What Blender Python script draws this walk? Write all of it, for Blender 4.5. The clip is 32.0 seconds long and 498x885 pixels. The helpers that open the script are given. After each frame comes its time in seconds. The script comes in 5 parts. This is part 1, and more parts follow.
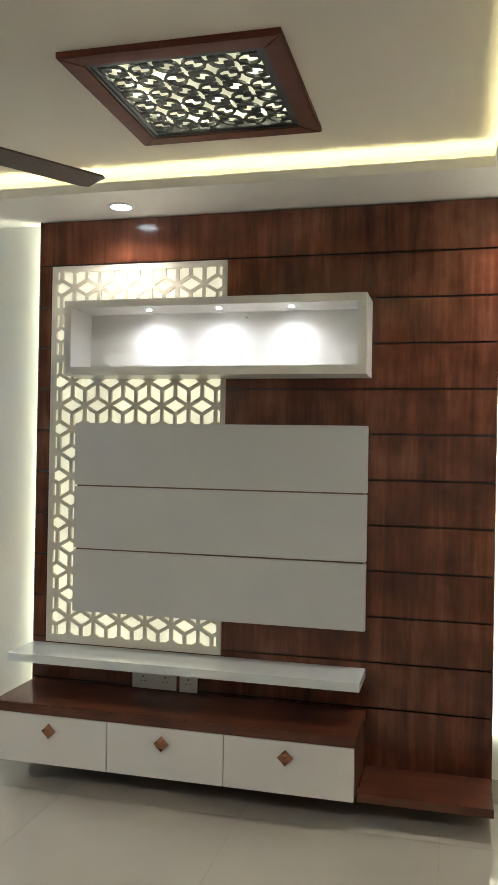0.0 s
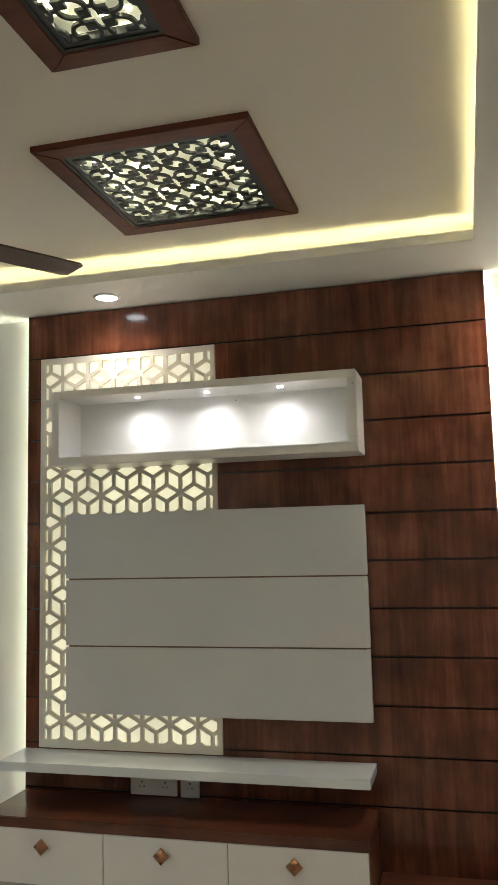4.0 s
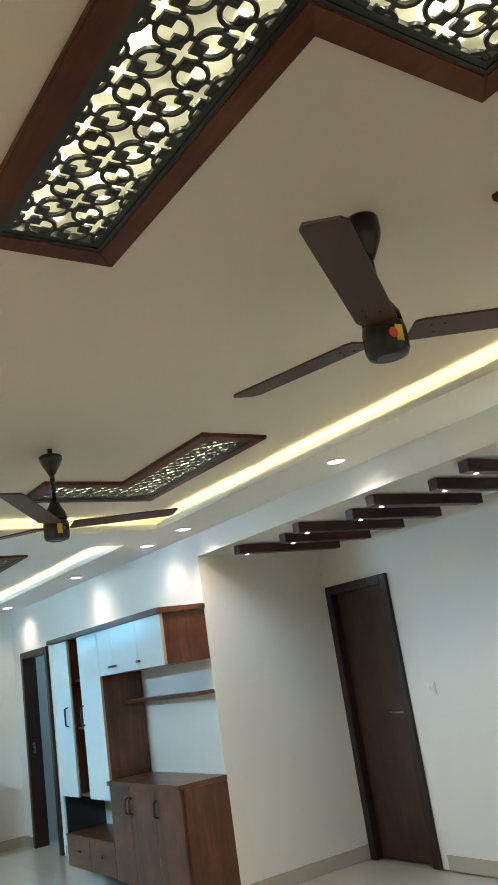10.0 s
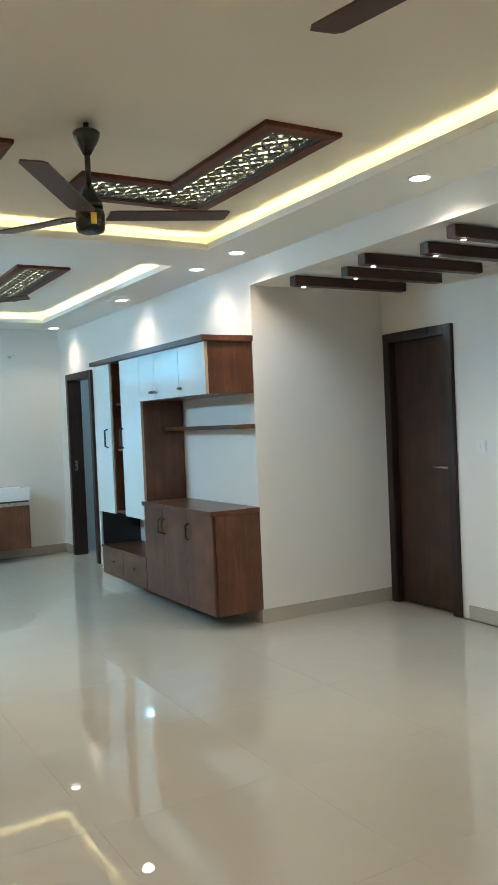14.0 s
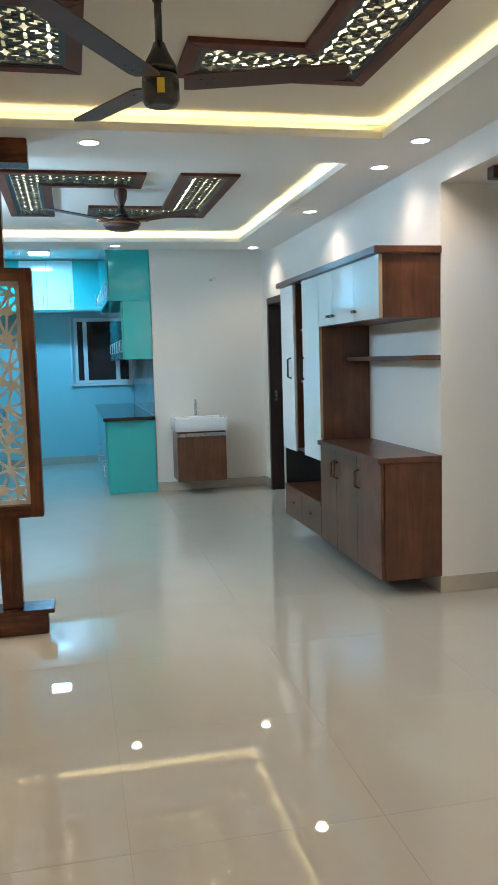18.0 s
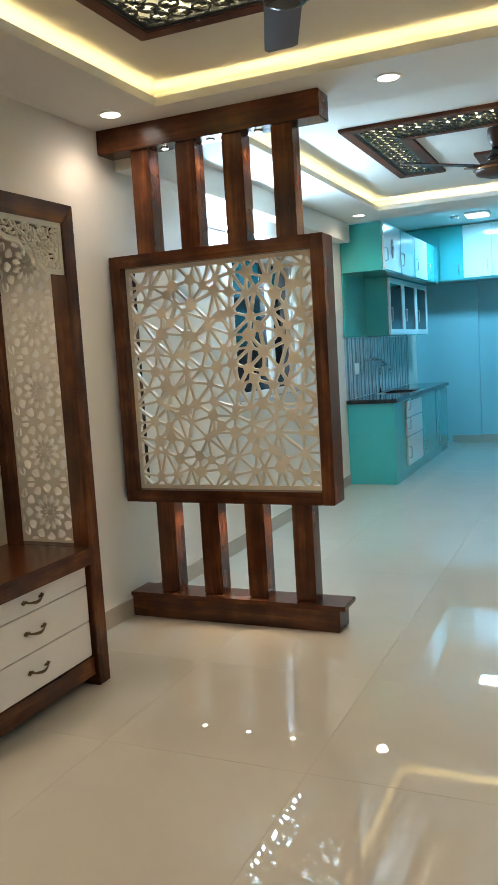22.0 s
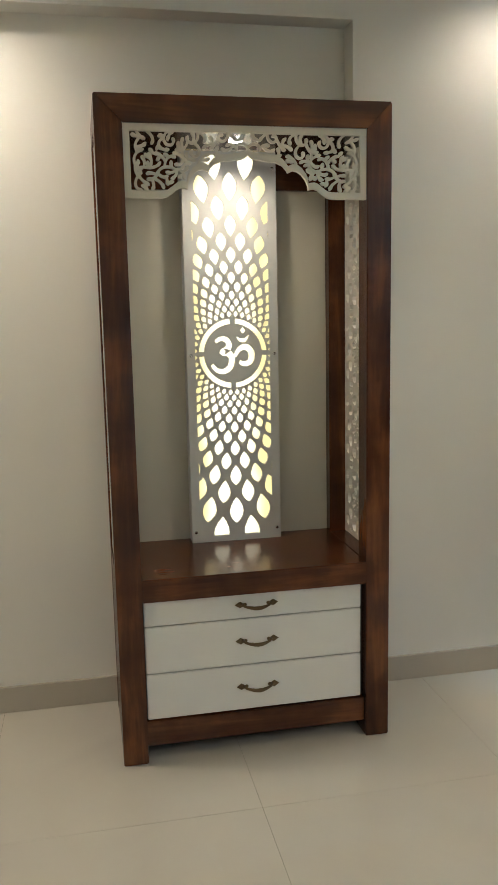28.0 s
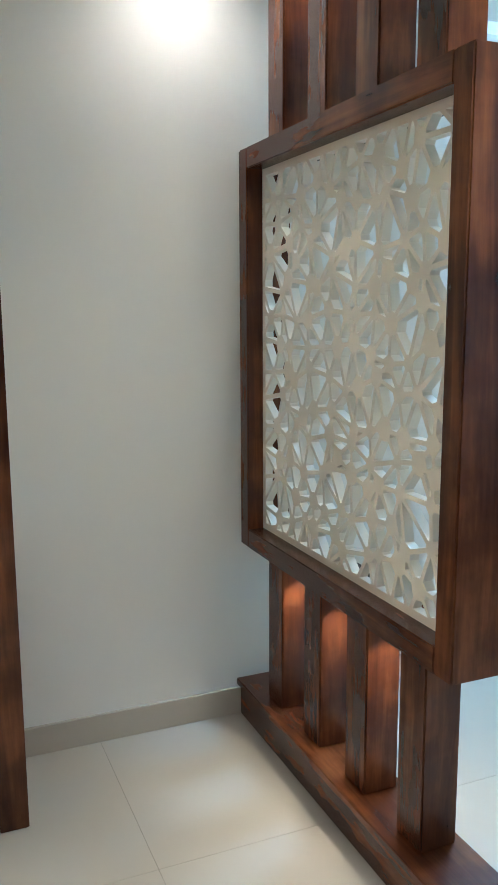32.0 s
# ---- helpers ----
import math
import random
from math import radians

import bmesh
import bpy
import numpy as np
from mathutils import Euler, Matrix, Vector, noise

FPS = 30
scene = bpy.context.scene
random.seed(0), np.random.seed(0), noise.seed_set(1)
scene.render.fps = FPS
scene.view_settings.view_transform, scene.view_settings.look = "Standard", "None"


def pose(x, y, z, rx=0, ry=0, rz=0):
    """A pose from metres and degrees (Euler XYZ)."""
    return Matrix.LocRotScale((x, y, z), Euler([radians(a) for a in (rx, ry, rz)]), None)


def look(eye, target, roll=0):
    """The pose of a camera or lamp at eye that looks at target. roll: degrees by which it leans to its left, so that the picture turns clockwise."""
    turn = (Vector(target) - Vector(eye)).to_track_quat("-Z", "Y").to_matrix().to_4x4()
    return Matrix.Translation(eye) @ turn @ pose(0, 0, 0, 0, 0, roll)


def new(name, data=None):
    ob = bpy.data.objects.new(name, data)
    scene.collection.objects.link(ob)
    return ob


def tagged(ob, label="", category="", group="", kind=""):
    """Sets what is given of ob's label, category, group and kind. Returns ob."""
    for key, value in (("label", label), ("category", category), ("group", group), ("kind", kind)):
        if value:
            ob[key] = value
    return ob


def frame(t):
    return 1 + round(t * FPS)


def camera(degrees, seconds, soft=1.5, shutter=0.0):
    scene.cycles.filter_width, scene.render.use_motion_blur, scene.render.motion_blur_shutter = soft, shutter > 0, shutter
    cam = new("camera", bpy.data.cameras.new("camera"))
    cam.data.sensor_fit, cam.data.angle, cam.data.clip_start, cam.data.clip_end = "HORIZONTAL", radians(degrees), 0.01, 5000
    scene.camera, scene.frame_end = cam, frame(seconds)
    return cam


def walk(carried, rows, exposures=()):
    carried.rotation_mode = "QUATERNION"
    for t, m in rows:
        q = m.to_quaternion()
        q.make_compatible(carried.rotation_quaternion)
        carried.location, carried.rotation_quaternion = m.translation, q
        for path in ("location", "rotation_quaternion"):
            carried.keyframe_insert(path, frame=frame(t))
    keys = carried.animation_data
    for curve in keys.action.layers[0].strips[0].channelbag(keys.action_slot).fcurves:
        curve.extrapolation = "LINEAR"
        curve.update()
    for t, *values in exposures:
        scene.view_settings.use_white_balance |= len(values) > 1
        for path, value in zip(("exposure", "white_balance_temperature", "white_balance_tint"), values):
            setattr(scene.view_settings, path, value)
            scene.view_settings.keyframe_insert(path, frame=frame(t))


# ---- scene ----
cam = camera(34.2, 32.0)
PATH = [
    (0, (4.545, 4.308, 1.521), (4.053, 6.247, 1.532), 1.0),
    (0.5, (4.594, 4.27, 1.537), (4.039, 6.154, 1.914), 0.9),
    (1, (4.653, 4.241, 1.532), (4.104, 6.099, 2.025), -1.3),
    (1.5, (4.663, 4.251, 1.509), (4.163, 6.136, 1.952), -2.3),
    (2, (4.659, 4.286, 1.482), (4.176, 6.208, 1.753), -1.7),
    (2.5, (4.617, 4.292, 1.444), (4.129, 6.229, 1.532), -0.7),
    (4.5, (4.592, 4.455, 1.515), (4.047, 6.347, 1.863), -2.4),
    (5, (4.602, 4.509, 1.549), (3.941, 6.339, 2.013), -4.7),
    (5.5, (4.592, 4.594, 1.57), (3.745, 6.331, 2.086), -6.8),
    (6, (4.569, 4.622, 1.576), (3.549, 6.251, 2.128), -7.6),
    (6.5, (4.568, 4.625, 1.574), (3.444, 6.177, 2.149), -7.7),
    (7, (4.556, 4.654, 1.57), (3.361, 6.152, 2.14), -7.3),
    (7.5, (4.55, 4.688, 1.555), (3.244, 6.104, 2.092), -7.3),
    (8, (4.522, 4.712, 1.535), (3.111, 6.063, 1.963), -6.6),
    (8.5, (4.507, 4.731, 1.536), (3.029, 6.029, 1.898), -6.3),
    (9, (4.52, 4.751, 1.554), (2.977, 5.959, 1.956), -7.5),
    (9.5, (4.525, 4.772, 1.567), (2.957, 5.926, 2.03), -9.0),
    (10, (4.53, 4.743, 1.57), (2.965, 5.872, 2.096), -8.8),
    (10.5, (4.47, 4.702, 1.552), (2.907, 5.808, 2.128), -8.0),
    (11, (4.354, 4.73, 1.535), (2.702, 5.725, 2.065), -6.7),
    (11.5, (4.293, 4.729, 1.526), (2.572, 5.685, 1.873), -5.5),
    (12, (4.27, 4.721, 1.524), (2.527, 5.675, 1.75), -3.9),
    (12.5, (4.256, 4.711, 1.502), (2.511, 5.678, 1.639), -3.1),
    (13, (4.229, 4.751, 1.492), (2.509, 5.771, 1.532), -2.7),
    (13.5, (4.203, 4.863, 1.483), (2.493, 5.9, 1.464), -2.7),
    (15.5, (3.89, 5.285, 1.345), (2.095, 6.156, 1.200), -1.2),
    (16, (3.885, 5.345, 1.341), (2.055, 6.138, 1.194), -1.4),
    (16.5, (3.865, 5.533, 1.406), (1.995, 6.221, 1.242), -1.4),
    (17, (3.818, 5.622, 1.424), (1.944, 6.292, 1.223), -1.2),
    (17.5, (3.681, 5.719, 1.43), (1.783, 6.315, 1.223), -0.6),
    (18, (3.607, 5.84, 1.451), (1.662, 6.258, 1.246), -1.6),
    (18.5, (3.576, 6.049, 1.458), (1.597, 6.263, 1.263), -1.8),
    (19, (3.54, 6.175, 1.44), (1.553, 6.219, 1.217), -1.9),
    (19.5, (3.464, 6.29, 1.443), (1.482, 6.288, 1.181), -1.6),
    (20, (3.362, 6.395, 1.45), (1.383, 6.257, 1.195), -2.4),
    (20.5, (3.29, 6.576, 1.477), (1.342, 6.194, 1.234), -3.0),
    (21, (3.189, 6.71, 1.468), (1.276, 6.176, 1.232), -2.4),
    (21.5, (3.054, 6.763, 1.416), (1.16, 6.162, 1.19), -2.8),
    (22, (2.913, 6.877, 1.413), (1.098, 6.065, 1.192), -3.5),
    (22.5, (2.807, 6.993, 1.43), (1.067, 6.029, 1.217), -3.0),
    (23, (2.67, 7.0, 1.422), (0.967, 5.973, 1.203), -3.0),
    (23.5, (2.474, 6.981, 1.435), (0.831, 5.864, 1.207), -2.7),
    (24, (2.289, 7.044, 1.427), (0.774, 5.759, 1.194), -4.0),
    (24.5, (2.125, 7.161, 1.411), (0.715, 5.767, 1.147), -2.6),
    (25, (1.937, 7.19, 1.389), (0.591, 5.737, 1.108), -2.7),
    (25.5, (1.789, 7.179, 1.411), (0.573, 5.616, 1.132), -3.0),
    (26, (1.636, 7.232, 1.4), (0.643, 5.516, 1.136), -3.2),
    (26.5, (1.467, 7.324, 1.395), (0.604, 5.543, 1.111), -1.9),
    (28.5, (0.883, 7.272, 1.445), (0.558, 5.322, 1.137), -1.5),
    (29, (0.859, 7.275, 1.436), (0.533, 5.324, 1.139), -1.7),
    (29.5, (0.808, 7.186, 1.439), (0.435, 5.244, 1.14), -1.7),
    (30, (0.73, 7.086, 1.442), (0.272, 5.162, 1.144), -1.2),
    (30.5, (0.628, 7.023, 1.454), (0.089, 5.125, 1.13), -0.7),
    (31, (0.465, 7.028, 1.448), (-0.088, 5.132, 1.131), -0.2),
    (31.5, (0.317, 7.03, 1.443), (-0.314, 5.159, 1.126), 0.1),
    (32, (0.231, 6.997, 1.452), (-0.534, 5.178, 1.125), -0.3),
]
# the recording camera drifts in brightness and white balance: seconds, stops, kelvin, tint
EXPOSURES = [
    (0, 0.35, 5640, 10), (1, 0.13, 5780, 10), (2, 0.18, 5830, 10), (5, 0.12, 5800, 10), (6, 0.09, 5800, 10), (7, 0.08, 5780, 10), (9, 0.38, 6050, 10), (11, 0.40, 6200, 10), (13, 0.43, 6200, 10),
    (16, 0.30, 6150, 12), (17.5, 0.30, 6300, 14), (19, 0.10, 6450, 17), (20, 0.15, 6550, 16), (21, 0.18, 6850, 16), (22, 0.28, 6900, 15), (23, 0.35, 6850, 14), (24, 0.45, 6700, 13), (25, 0.43, 6400, 10), (26, 0.42, 6450, 7),
    (29, 0.31, 5900, 10), (30, 0.37, 5700, 9), (31, 0.46, 5500, 9), (32, 0.58, 5320, 9),
]
walk(cam, [(t, look(eye, target, roll)) for t, eye, target, roll in PATH], EXPOSURES)

# ---- world and lights ----
world = bpy.data.worlds.new("world")
scene.world = world
world.use_nodes = True
wn = world.node_tree.nodes
sky = wn.new("ShaderNodeTexSky")
sky.sky_type, sky.sun_disc = "NISHITA", False
sky.sun_elevation, sky.sun_rotation = radians(2), radians(200)
world.node_tree.links.new(sky.outputs[0], wn["Background"].inputs[0])
wn["Background"].inputs[1].default_value = 0.05

WARM, NEUTRAL = (1.0, 0.80, 0.55), (1.0, 0.87, 0.70)
DOWN_W, MINI_W, KITCHEN_W, TUBE_W = 56.0, 4.8, 50.0, 19.0
COVE_E, JALI_E, BOX_E, EDGE_E, PETAL_E = 17.0, 0.54, 0.59, 39.0, 0.92


def lamp(name, kind, m, watts, color, size=0.05, angle=150, blend=0.6):
    data = bpy.data.lights.new(name, kind)
    data.energy, data.color = watts, color
    if kind == "SPOT":
        data.shadow_soft_size, data.spot_size, data.spot_blend = size, radians(angle), blend
    elif kind == "AREA":
        data.shape, data.size, data.size_y = "RECTANGLE", size, angle
    else:
        data.shadow_soft_size = size
    ob = new(name, data)
    ob.matrix_world = m
    return ob


# ---- materials ----
def material(name):
    m = bpy.data.materials.new(name)
    m.use_nodes = True
    return m, m.node_tree.nodes, m.node_tree.links, m.node_tree.nodes["Principled BSDF"]


def ramp(nodes, stops):
    r = nodes.new("ShaderNodeValToRGB")
    while len(r.color_ramp.elements) < len(stops):
        r.color_ramp.elements.new(0.5)
    for e, (p, c) in zip(r.color_ramp.elements, stops):
        e.position, e.color = p, (*c, 1)
    return r


def coords(nodes, links, scale, spread=0.0):
    tc = nodes.new("ShaderNodeTexCoord")
    mp = nodes.new("ShaderNodeMapping")
    mp.inputs["Scale"].default_value = scale
    links.new(tc.outputs["Object"], mp.inputs["Vector"])
    if spread:
        info = nodes.new("ShaderNodeObjectInfo")
        mul = nodes.new("ShaderNodeMath")
        mul.operation = "MULTIPLY"
        mul.inputs[1].default_value = spread
        links.new(info.outputs["Random"], mul.inputs[0])
        links.new(mul.outputs[0], mp.inputs["Location"])
    return mp


def wood(name, dark, mid, light, axis="z", rough=0.35, scale=1.0, bump=0.08, spread=7.0, spec=0.5):
    """Stained timber or veneer with the grain along one axis."""
    m, nodes, links, b = material(name)
    s = {"x": (1.2, 14, 14), "y": (14, 1.2, 14), "z": (14, 14, 1.2)}[axis]
    mp = coords(nodes, links, [v * scale for v in s], spread)
    grain = nodes.new("ShaderNodeTexNoise")
    grain.inputs["Scale"].default_value, grain.inputs["Detail"].default_value = 1.6, 8
    grain.inputs["Roughness"].default_value, grain.inputs["Distortion"].default_value = 0.62, 0.7
    links.new(mp.outputs[0], grain.inputs["Vector"])
    fine = nodes.new("ShaderNodeTexNoise")
    fine.inputs["Scale"].default_value, fine.inputs["Detail"].default_value = 9.0, 4
    links.new(mp.outputs[0], fine.inputs["Vector"])
    big = nodes.new("ShaderNodeTexNoise")
    big.inputs["Scale"].default_value, big.inputs["Detail"].default_value = 5.0, 5
    tc2 = coords(nodes, links, (1, 1, 1), 3.0 if spread else 0.0)
    links.new(tc2.outputs[0], big.inputs["Vector"])
    mix = nodes.new("ShaderNodeMix")
    mix.inputs[0].default_value = 0.2
    links.new(grain.outputs[0], mix.inputs[2])
    links.new(fine.outputs[0], mix.inputs[3])
    mix2 = nodes.new("ShaderNodeMix")
    mix2.inputs[0].default_value = 0.44
    links.new(mix.outputs[0], mix2.inputs[2])
    links.new(big.outputs[0], mix2.inputs[3])
    r = ramp(nodes, [(0.34, dark), (0.5, mid), (0.67, light)])
    links.new(mix2.outputs[0], r.inputs[0])
    links.new(r.outputs[0], b.inputs["Base Color"])
    b.inputs["Roughness"].default_value = rough
    b.inputs["Specular IOR Level"].default_value = spec
    bp = nodes.new("ShaderNodeBump")
    bp.inputs["Strength"].default_value, bp.inputs["Distance"].default_value = bump, 0.004
    links.new(mix.outputs[0], bp.inputs["Height"])
    links.new(bp.outputs[0], b.inputs["Normal"])
    return m


def paint(name, color, rough=0.6, vary=0.04, bump=0.03, scale=3.0, spec=0.5, coat=0.0):
    """Painted, laminated or moulded surface with faint unevenness."""
    m, nodes, links, b = material(name)
    mp = coords(nodes, links, (1, 1, 1), 2.0)
    n = nodes.new("ShaderNodeTexNoise")
    n.inputs["Scale"].default_value, n.inputs["Detail"].default_value = scale, 5
    links.new(mp.outputs[0], n.inputs["Vector"])
    r = ramp(nodes, [(0.3, [c * (1 - vary) for c in color]), (0.7, [min(1, c * (1 + vary)) for c in color])])
    links.new(n.outputs[0], r.inputs[0])
    links.new(r.outputs[0], b.inputs["Base Color"])
    b.inputs["Roughness"].default_value = rough
    b.inputs["Specular IOR Level"].default_value = spec
    b.inputs["Coat Weight"].default_value = coat
    b.inputs["Coat Roughness"].default_value = 0.03
    if bump:
        f = nodes.new("ShaderNodeTexNoise")
        f.inputs["Scale"].default_value, f.inputs["Detail"].default_value = 220, 3
        links.new(mp.outputs[0], f.inputs["Vector"])
        bp = nodes.new("ShaderNodeBump")
        bp.inputs["Strength"].default_value, bp.inputs["Distance"].default_value = bump, 0.001
        links.new(f.outputs[0], bp.inputs["Height"])
        links.new(bp.outputs[0], b.inputs["Normal"])
    return m


def metal(name, color, rough=0.25):
    m, nodes, links, b = material(name)
    b.inputs["Base Color"].default_value, b.inputs["Metallic"].default_value = (*color, 1), 1
    mp = coords(nodes, links, (1, 1, 1), 2.0)
    n = nodes.new("ShaderNodeTexNoise")
    n.inputs["Scale"].default_value = 40
    links.new(mp.outputs[0], n.inputs["Vector"])
    r = ramp(nodes, [(0.3, [rough * 0.8] * 3), (0.7, [min(1, rough * 1.3)] * 3)])
    links.new(n.outputs[0], r.inputs[0])
    links.new(r.outputs[0], b.inputs["Roughness"])
    return m


def glow(name, color, strength, vary=0.0, scale=6.0):
    """A diffuser or LED strip that gives off light."""
    m, nodes, links, b = material(name)
    b.inputs["Base Color"].default_value = (0.8, 0.8, 0.78, 1)
    b.inputs["Emission Color"].default_value = (*color, 1)
    b.inputs["Emission Strength"].default_value = strength
    if vary:
        mp = coords(nodes, links, (1, 1, 1), 5.0)
        n = nodes.new("ShaderNodeTexNoise")
        n.inputs["Scale"].default_value, n.inputs["Detail"].default_value = scale, 1
        links.new(mp.outputs[0], n.inputs["Vector"])
        r = nodes.new("ShaderNodeMapRange")
        r.inputs["From Min"].default_value, r.inputs["From Max"].default_value = 0.35, 0.7
        r.inputs["To Min"].default_value, r.inputs["To Max"].default_value = strength * (1 - vary), strength * (1 + 2.2 * vary)
        links.new(n.outputs[0], r.inputs[0])
        links.new(r.outputs[0], b.inputs["Emission Strength"])
    return m


def led_panel(name, color, strength):
    """A backlit panel behind which single lamps show as brighter spots."""
    m, nodes, links, b = material(name)
    b.inputs["Base Color"].default_value = (0.7, 0.7, 0.6, 1)
    b.inputs["Emission Color"].default_value = (*color, 1)
    mp = coords(nodes, links, (1, 1, 1), 5.0)
    v = nodes.new("ShaderNodeTexVoronoi")
    v.inputs["Scale"].default_value, v.inputs["Randomness"].default_value = 9.0, 0.55
    links.new(mp.outputs[0], v.inputs["Vector"])
    r = nodes.new("ShaderNodeMapRange")
    r.interpolation_type = "SMOOTHSTEP"
    r.inputs["From Min"].default_value, r.inputs["From Max"].default_value = 0.12, 0.42
    r.inputs["To Min"].default_value, r.inputs["To Max"].default_value = strength * 7, 0.0
    links.new(v.outputs["Distance"], r.inputs[0])
    n = nodes.new("ShaderNodeTexNoise")
    n.inputs["Scale"].default_value, n.inputs["Detail"].default_value = 7.0, 1
    links.new(mp.outputs[0], n.inputs["Vector"])
    r2 = nodes.new("ShaderNodeMapRange")
    r2.inputs["From Min"].default_value, r2.inputs["From Max"].default_value = 0.3, 0.7
    r2.inputs["To Min"].default_value, r2.inputs["To Max"].default_value = strength * 0.35, strength * 1.2
    links.new(n.outputs[0], r2.inputs[0])
    add = nodes.new("ShaderNodeMath")
    links.new(r.outputs[0], add.inputs[0])
    links.new(r2.outputs[0], add.inputs[1])
    links.new(add.outputs[0], b.inputs["Emission Strength"])
    return m


def strip_panel(name, strength):
    """A narrow upright panel lit by a lamp strip down its middle: white there, yellow and dimmer at its sides."""
    m, nodes, links, b = material(name)
    b.inputs["Base Color"].default_value = (0.8, 0.75, 0.5, 1)
    mp = coords(nodes, links, (1, 1, 1))
    xyz = nodes.new("ShaderNodeSeparateXYZ")
    links.new(mp.outputs[0], xyz.inputs[0])
    n = nodes.new("ShaderNodeTexNoise")
    n.inputs["Scale"].default_value, n.inputs["Detail"].default_value = 6.0, 1
    links.new(mp.outputs[0], n.inputs["Vector"])
    side = nodes.new("ShaderNodeMath")
    side.operation = "ABSOLUTE"
    links.new(xyz.outputs[0], side.inputs[0])
    wob = nodes.new("ShaderNodeMath")
    wob.operation = "MULTIPLY_ADD"
    wob.inputs[1].default_value = 0.10
    links.new(n.outputs[0], wob.inputs[0])
    links.new(side.outputs[0], wob.inputs[2])
    r = ramp(nodes, [(0.0, (1.0, 0.95, 0.84)), (0.115, (1.0, 0.93, 0.72)), (0.165, (0.66, 0.55, 0.24))])
    links.new(wob.outputs[0], r.inputs[0])
    links.new(r.outputs[0], b.inputs["Emission Color"])
    b.inputs["Emission Strength"].default_value = strength * 1.15
    return m


def tile_material(name, color, rough):
    m, nodes, links, b = material(name)
    mp = coords(nodes, links, (1, 1, 1), 9.0)
    n = nodes.new("ShaderNodeTexNoise")
    n.inputs["Scale"].default_value, n.inputs["Detail"].default_value, n.inputs["Distortion"].default_value = 2.2, 6, 1.2
    links.new(mp.outputs[0], n.inputs["Vector"])
    r = ramp(nodes, [(0.3, [c * 0.975 for c in color]), (0.5, color), (0.72, [c * 1.02 for c in color])])
    links.new(n.outputs[0], r.inputs[0])
    links.new(r.outputs[0], b.inputs["Base Color"])
    s = nodes.new("ShaderNodeTexNoise")
    s.inputs["Scale"].default_value, s.inputs["Detail"].default_value = 5.0, 4
    links.new(mp.outputs[0], s.inputs["Vector"])
    rr = ramp(nodes, [(0.35, [rough * 0.9] * 3), (0.7, [rough * 1.2] * 3)])
    links.new(s.outputs[0], rr.inputs[0])
    links.new(rr.outputs[0], b.inputs["Roughness"])
    b.inputs["IOR"].default_value = 1.64
    return m


def striped(name):
    """Glazed wall tiles with grey and white vertical bands."""
    m, nodes, links, b = material(name)
    mp = coords(nodes, links, (1, 1, 1))
    w = nodes.new("ShaderNodeTexWave")
    w.bands_direction, w.wave_profile = "X", "SAW"
    w.inputs["Scale"].default_value, w.inputs["Distortion"].default_value = 1.05, 0.0
    links.new(mp.outputs[0], w.inputs["Vector"])
    pale, grey, dark = (0.44, 0.45, 0.45), (0.17, 0.18, 0.20), (0.05, 0.055, 0.07)
    r = ramp(nodes, [(0.0, pale), (0.26, dark), (0.40, pale), (0.58, grey), (0.64, pale), (0.78, dark), (0.86, grey)])
    r.color_ramp.interpolation = "CONSTANT"
    links.new(w.outputs[1], r.inputs[0])
    links.new(r.outputs[0], b.inputs["Base Color"])
    b.inputs["Roughness"].default_value = 0.15
    return m


WALL = paint("cream_wall_paint", (0.74, 0.71, 0.65), 0.55, 0.02, 0.05, 1.2)
CEIL = paint("white_ceiling_paint", (0.76, 0.74, 0.69), 0.75, 0.015, 0.02, 1.0)
CEIL_UP = paint("cream_tray_paint", (0.71, 0.66, 0.565), 0.8, 0.02, 0.02, 1.0)
SKIRT = tile_material("skirting_tile", (0.44, 0.39, 0.32), 0.2)
TILE = tile_material("polished_floor_tile", (0.43, 0.395, 0.335), 0.004)
GROUT = paint("grout", (0.22, 0.19, 0.15), 0.9)
TEAK = wood("red_brown_teak", (0.016, 0.0050, 0.0022), (0.078, 0.0225, 0.0080), (0.215, 0.072, 0.022), "z", 0.26, 0.6, 0.08, 7.0, 0.4)
TEAK_X = wood("red_brown_teak_along_x", (0.016, 0.0050, 0.0022), (0.078, 0.0225, 0.0080), (0.215, 0.072, 0.022), "x", 0.26, 0.6, 0.08, 7.0, 0.4)
TEAK_Y = wood("red_brown_teak_along_y", (0.016, 0.0050, 0.0022), (0.078, 0.0225, 0.0080), (0.215, 0.072, 0.022), "y", 0.26, 0.6, 0.08, 7.0, 0.4)
WALNUT = wood("walnut_laminate", (0.050, 0.016, 0.007), (0.105, 0.037, 0.017), (0.18, 0.072, 0.034), "z", 0.3, 0.7)
WALNUT_X = wood("walnut_laminate_along_x", (0.050, 0.016, 0.007), (0.105, 0.037, 0.017), (0.18, 0.072, 0.034), "x", 0.3, 0.7)
TVWOOD = wood("mahogany_veneer", (0.034, 0.0095, 0.005), (0.105, 0.031, 0.015), (0.22, 0.080, 0.037), "z", 0.17, 0.62, 0.08, 0.0)
TVWOOD_X = wood("mahogany_veneer_along_x", (0.034, 0.0095, 0.005), (0.088, 0.026, 0.013), (0.16, 0.057, 0.027), "x", 0.3, 0.7)
FRAMEWOOD = wood("ceiling_frame_wood", (0.060, 0.018, 0.009), (0.105, 0.032, 0.016), (0.15, 0.050, 0.025), "x", 0.5, 1.0, 0.08, 7.0, 0.22)
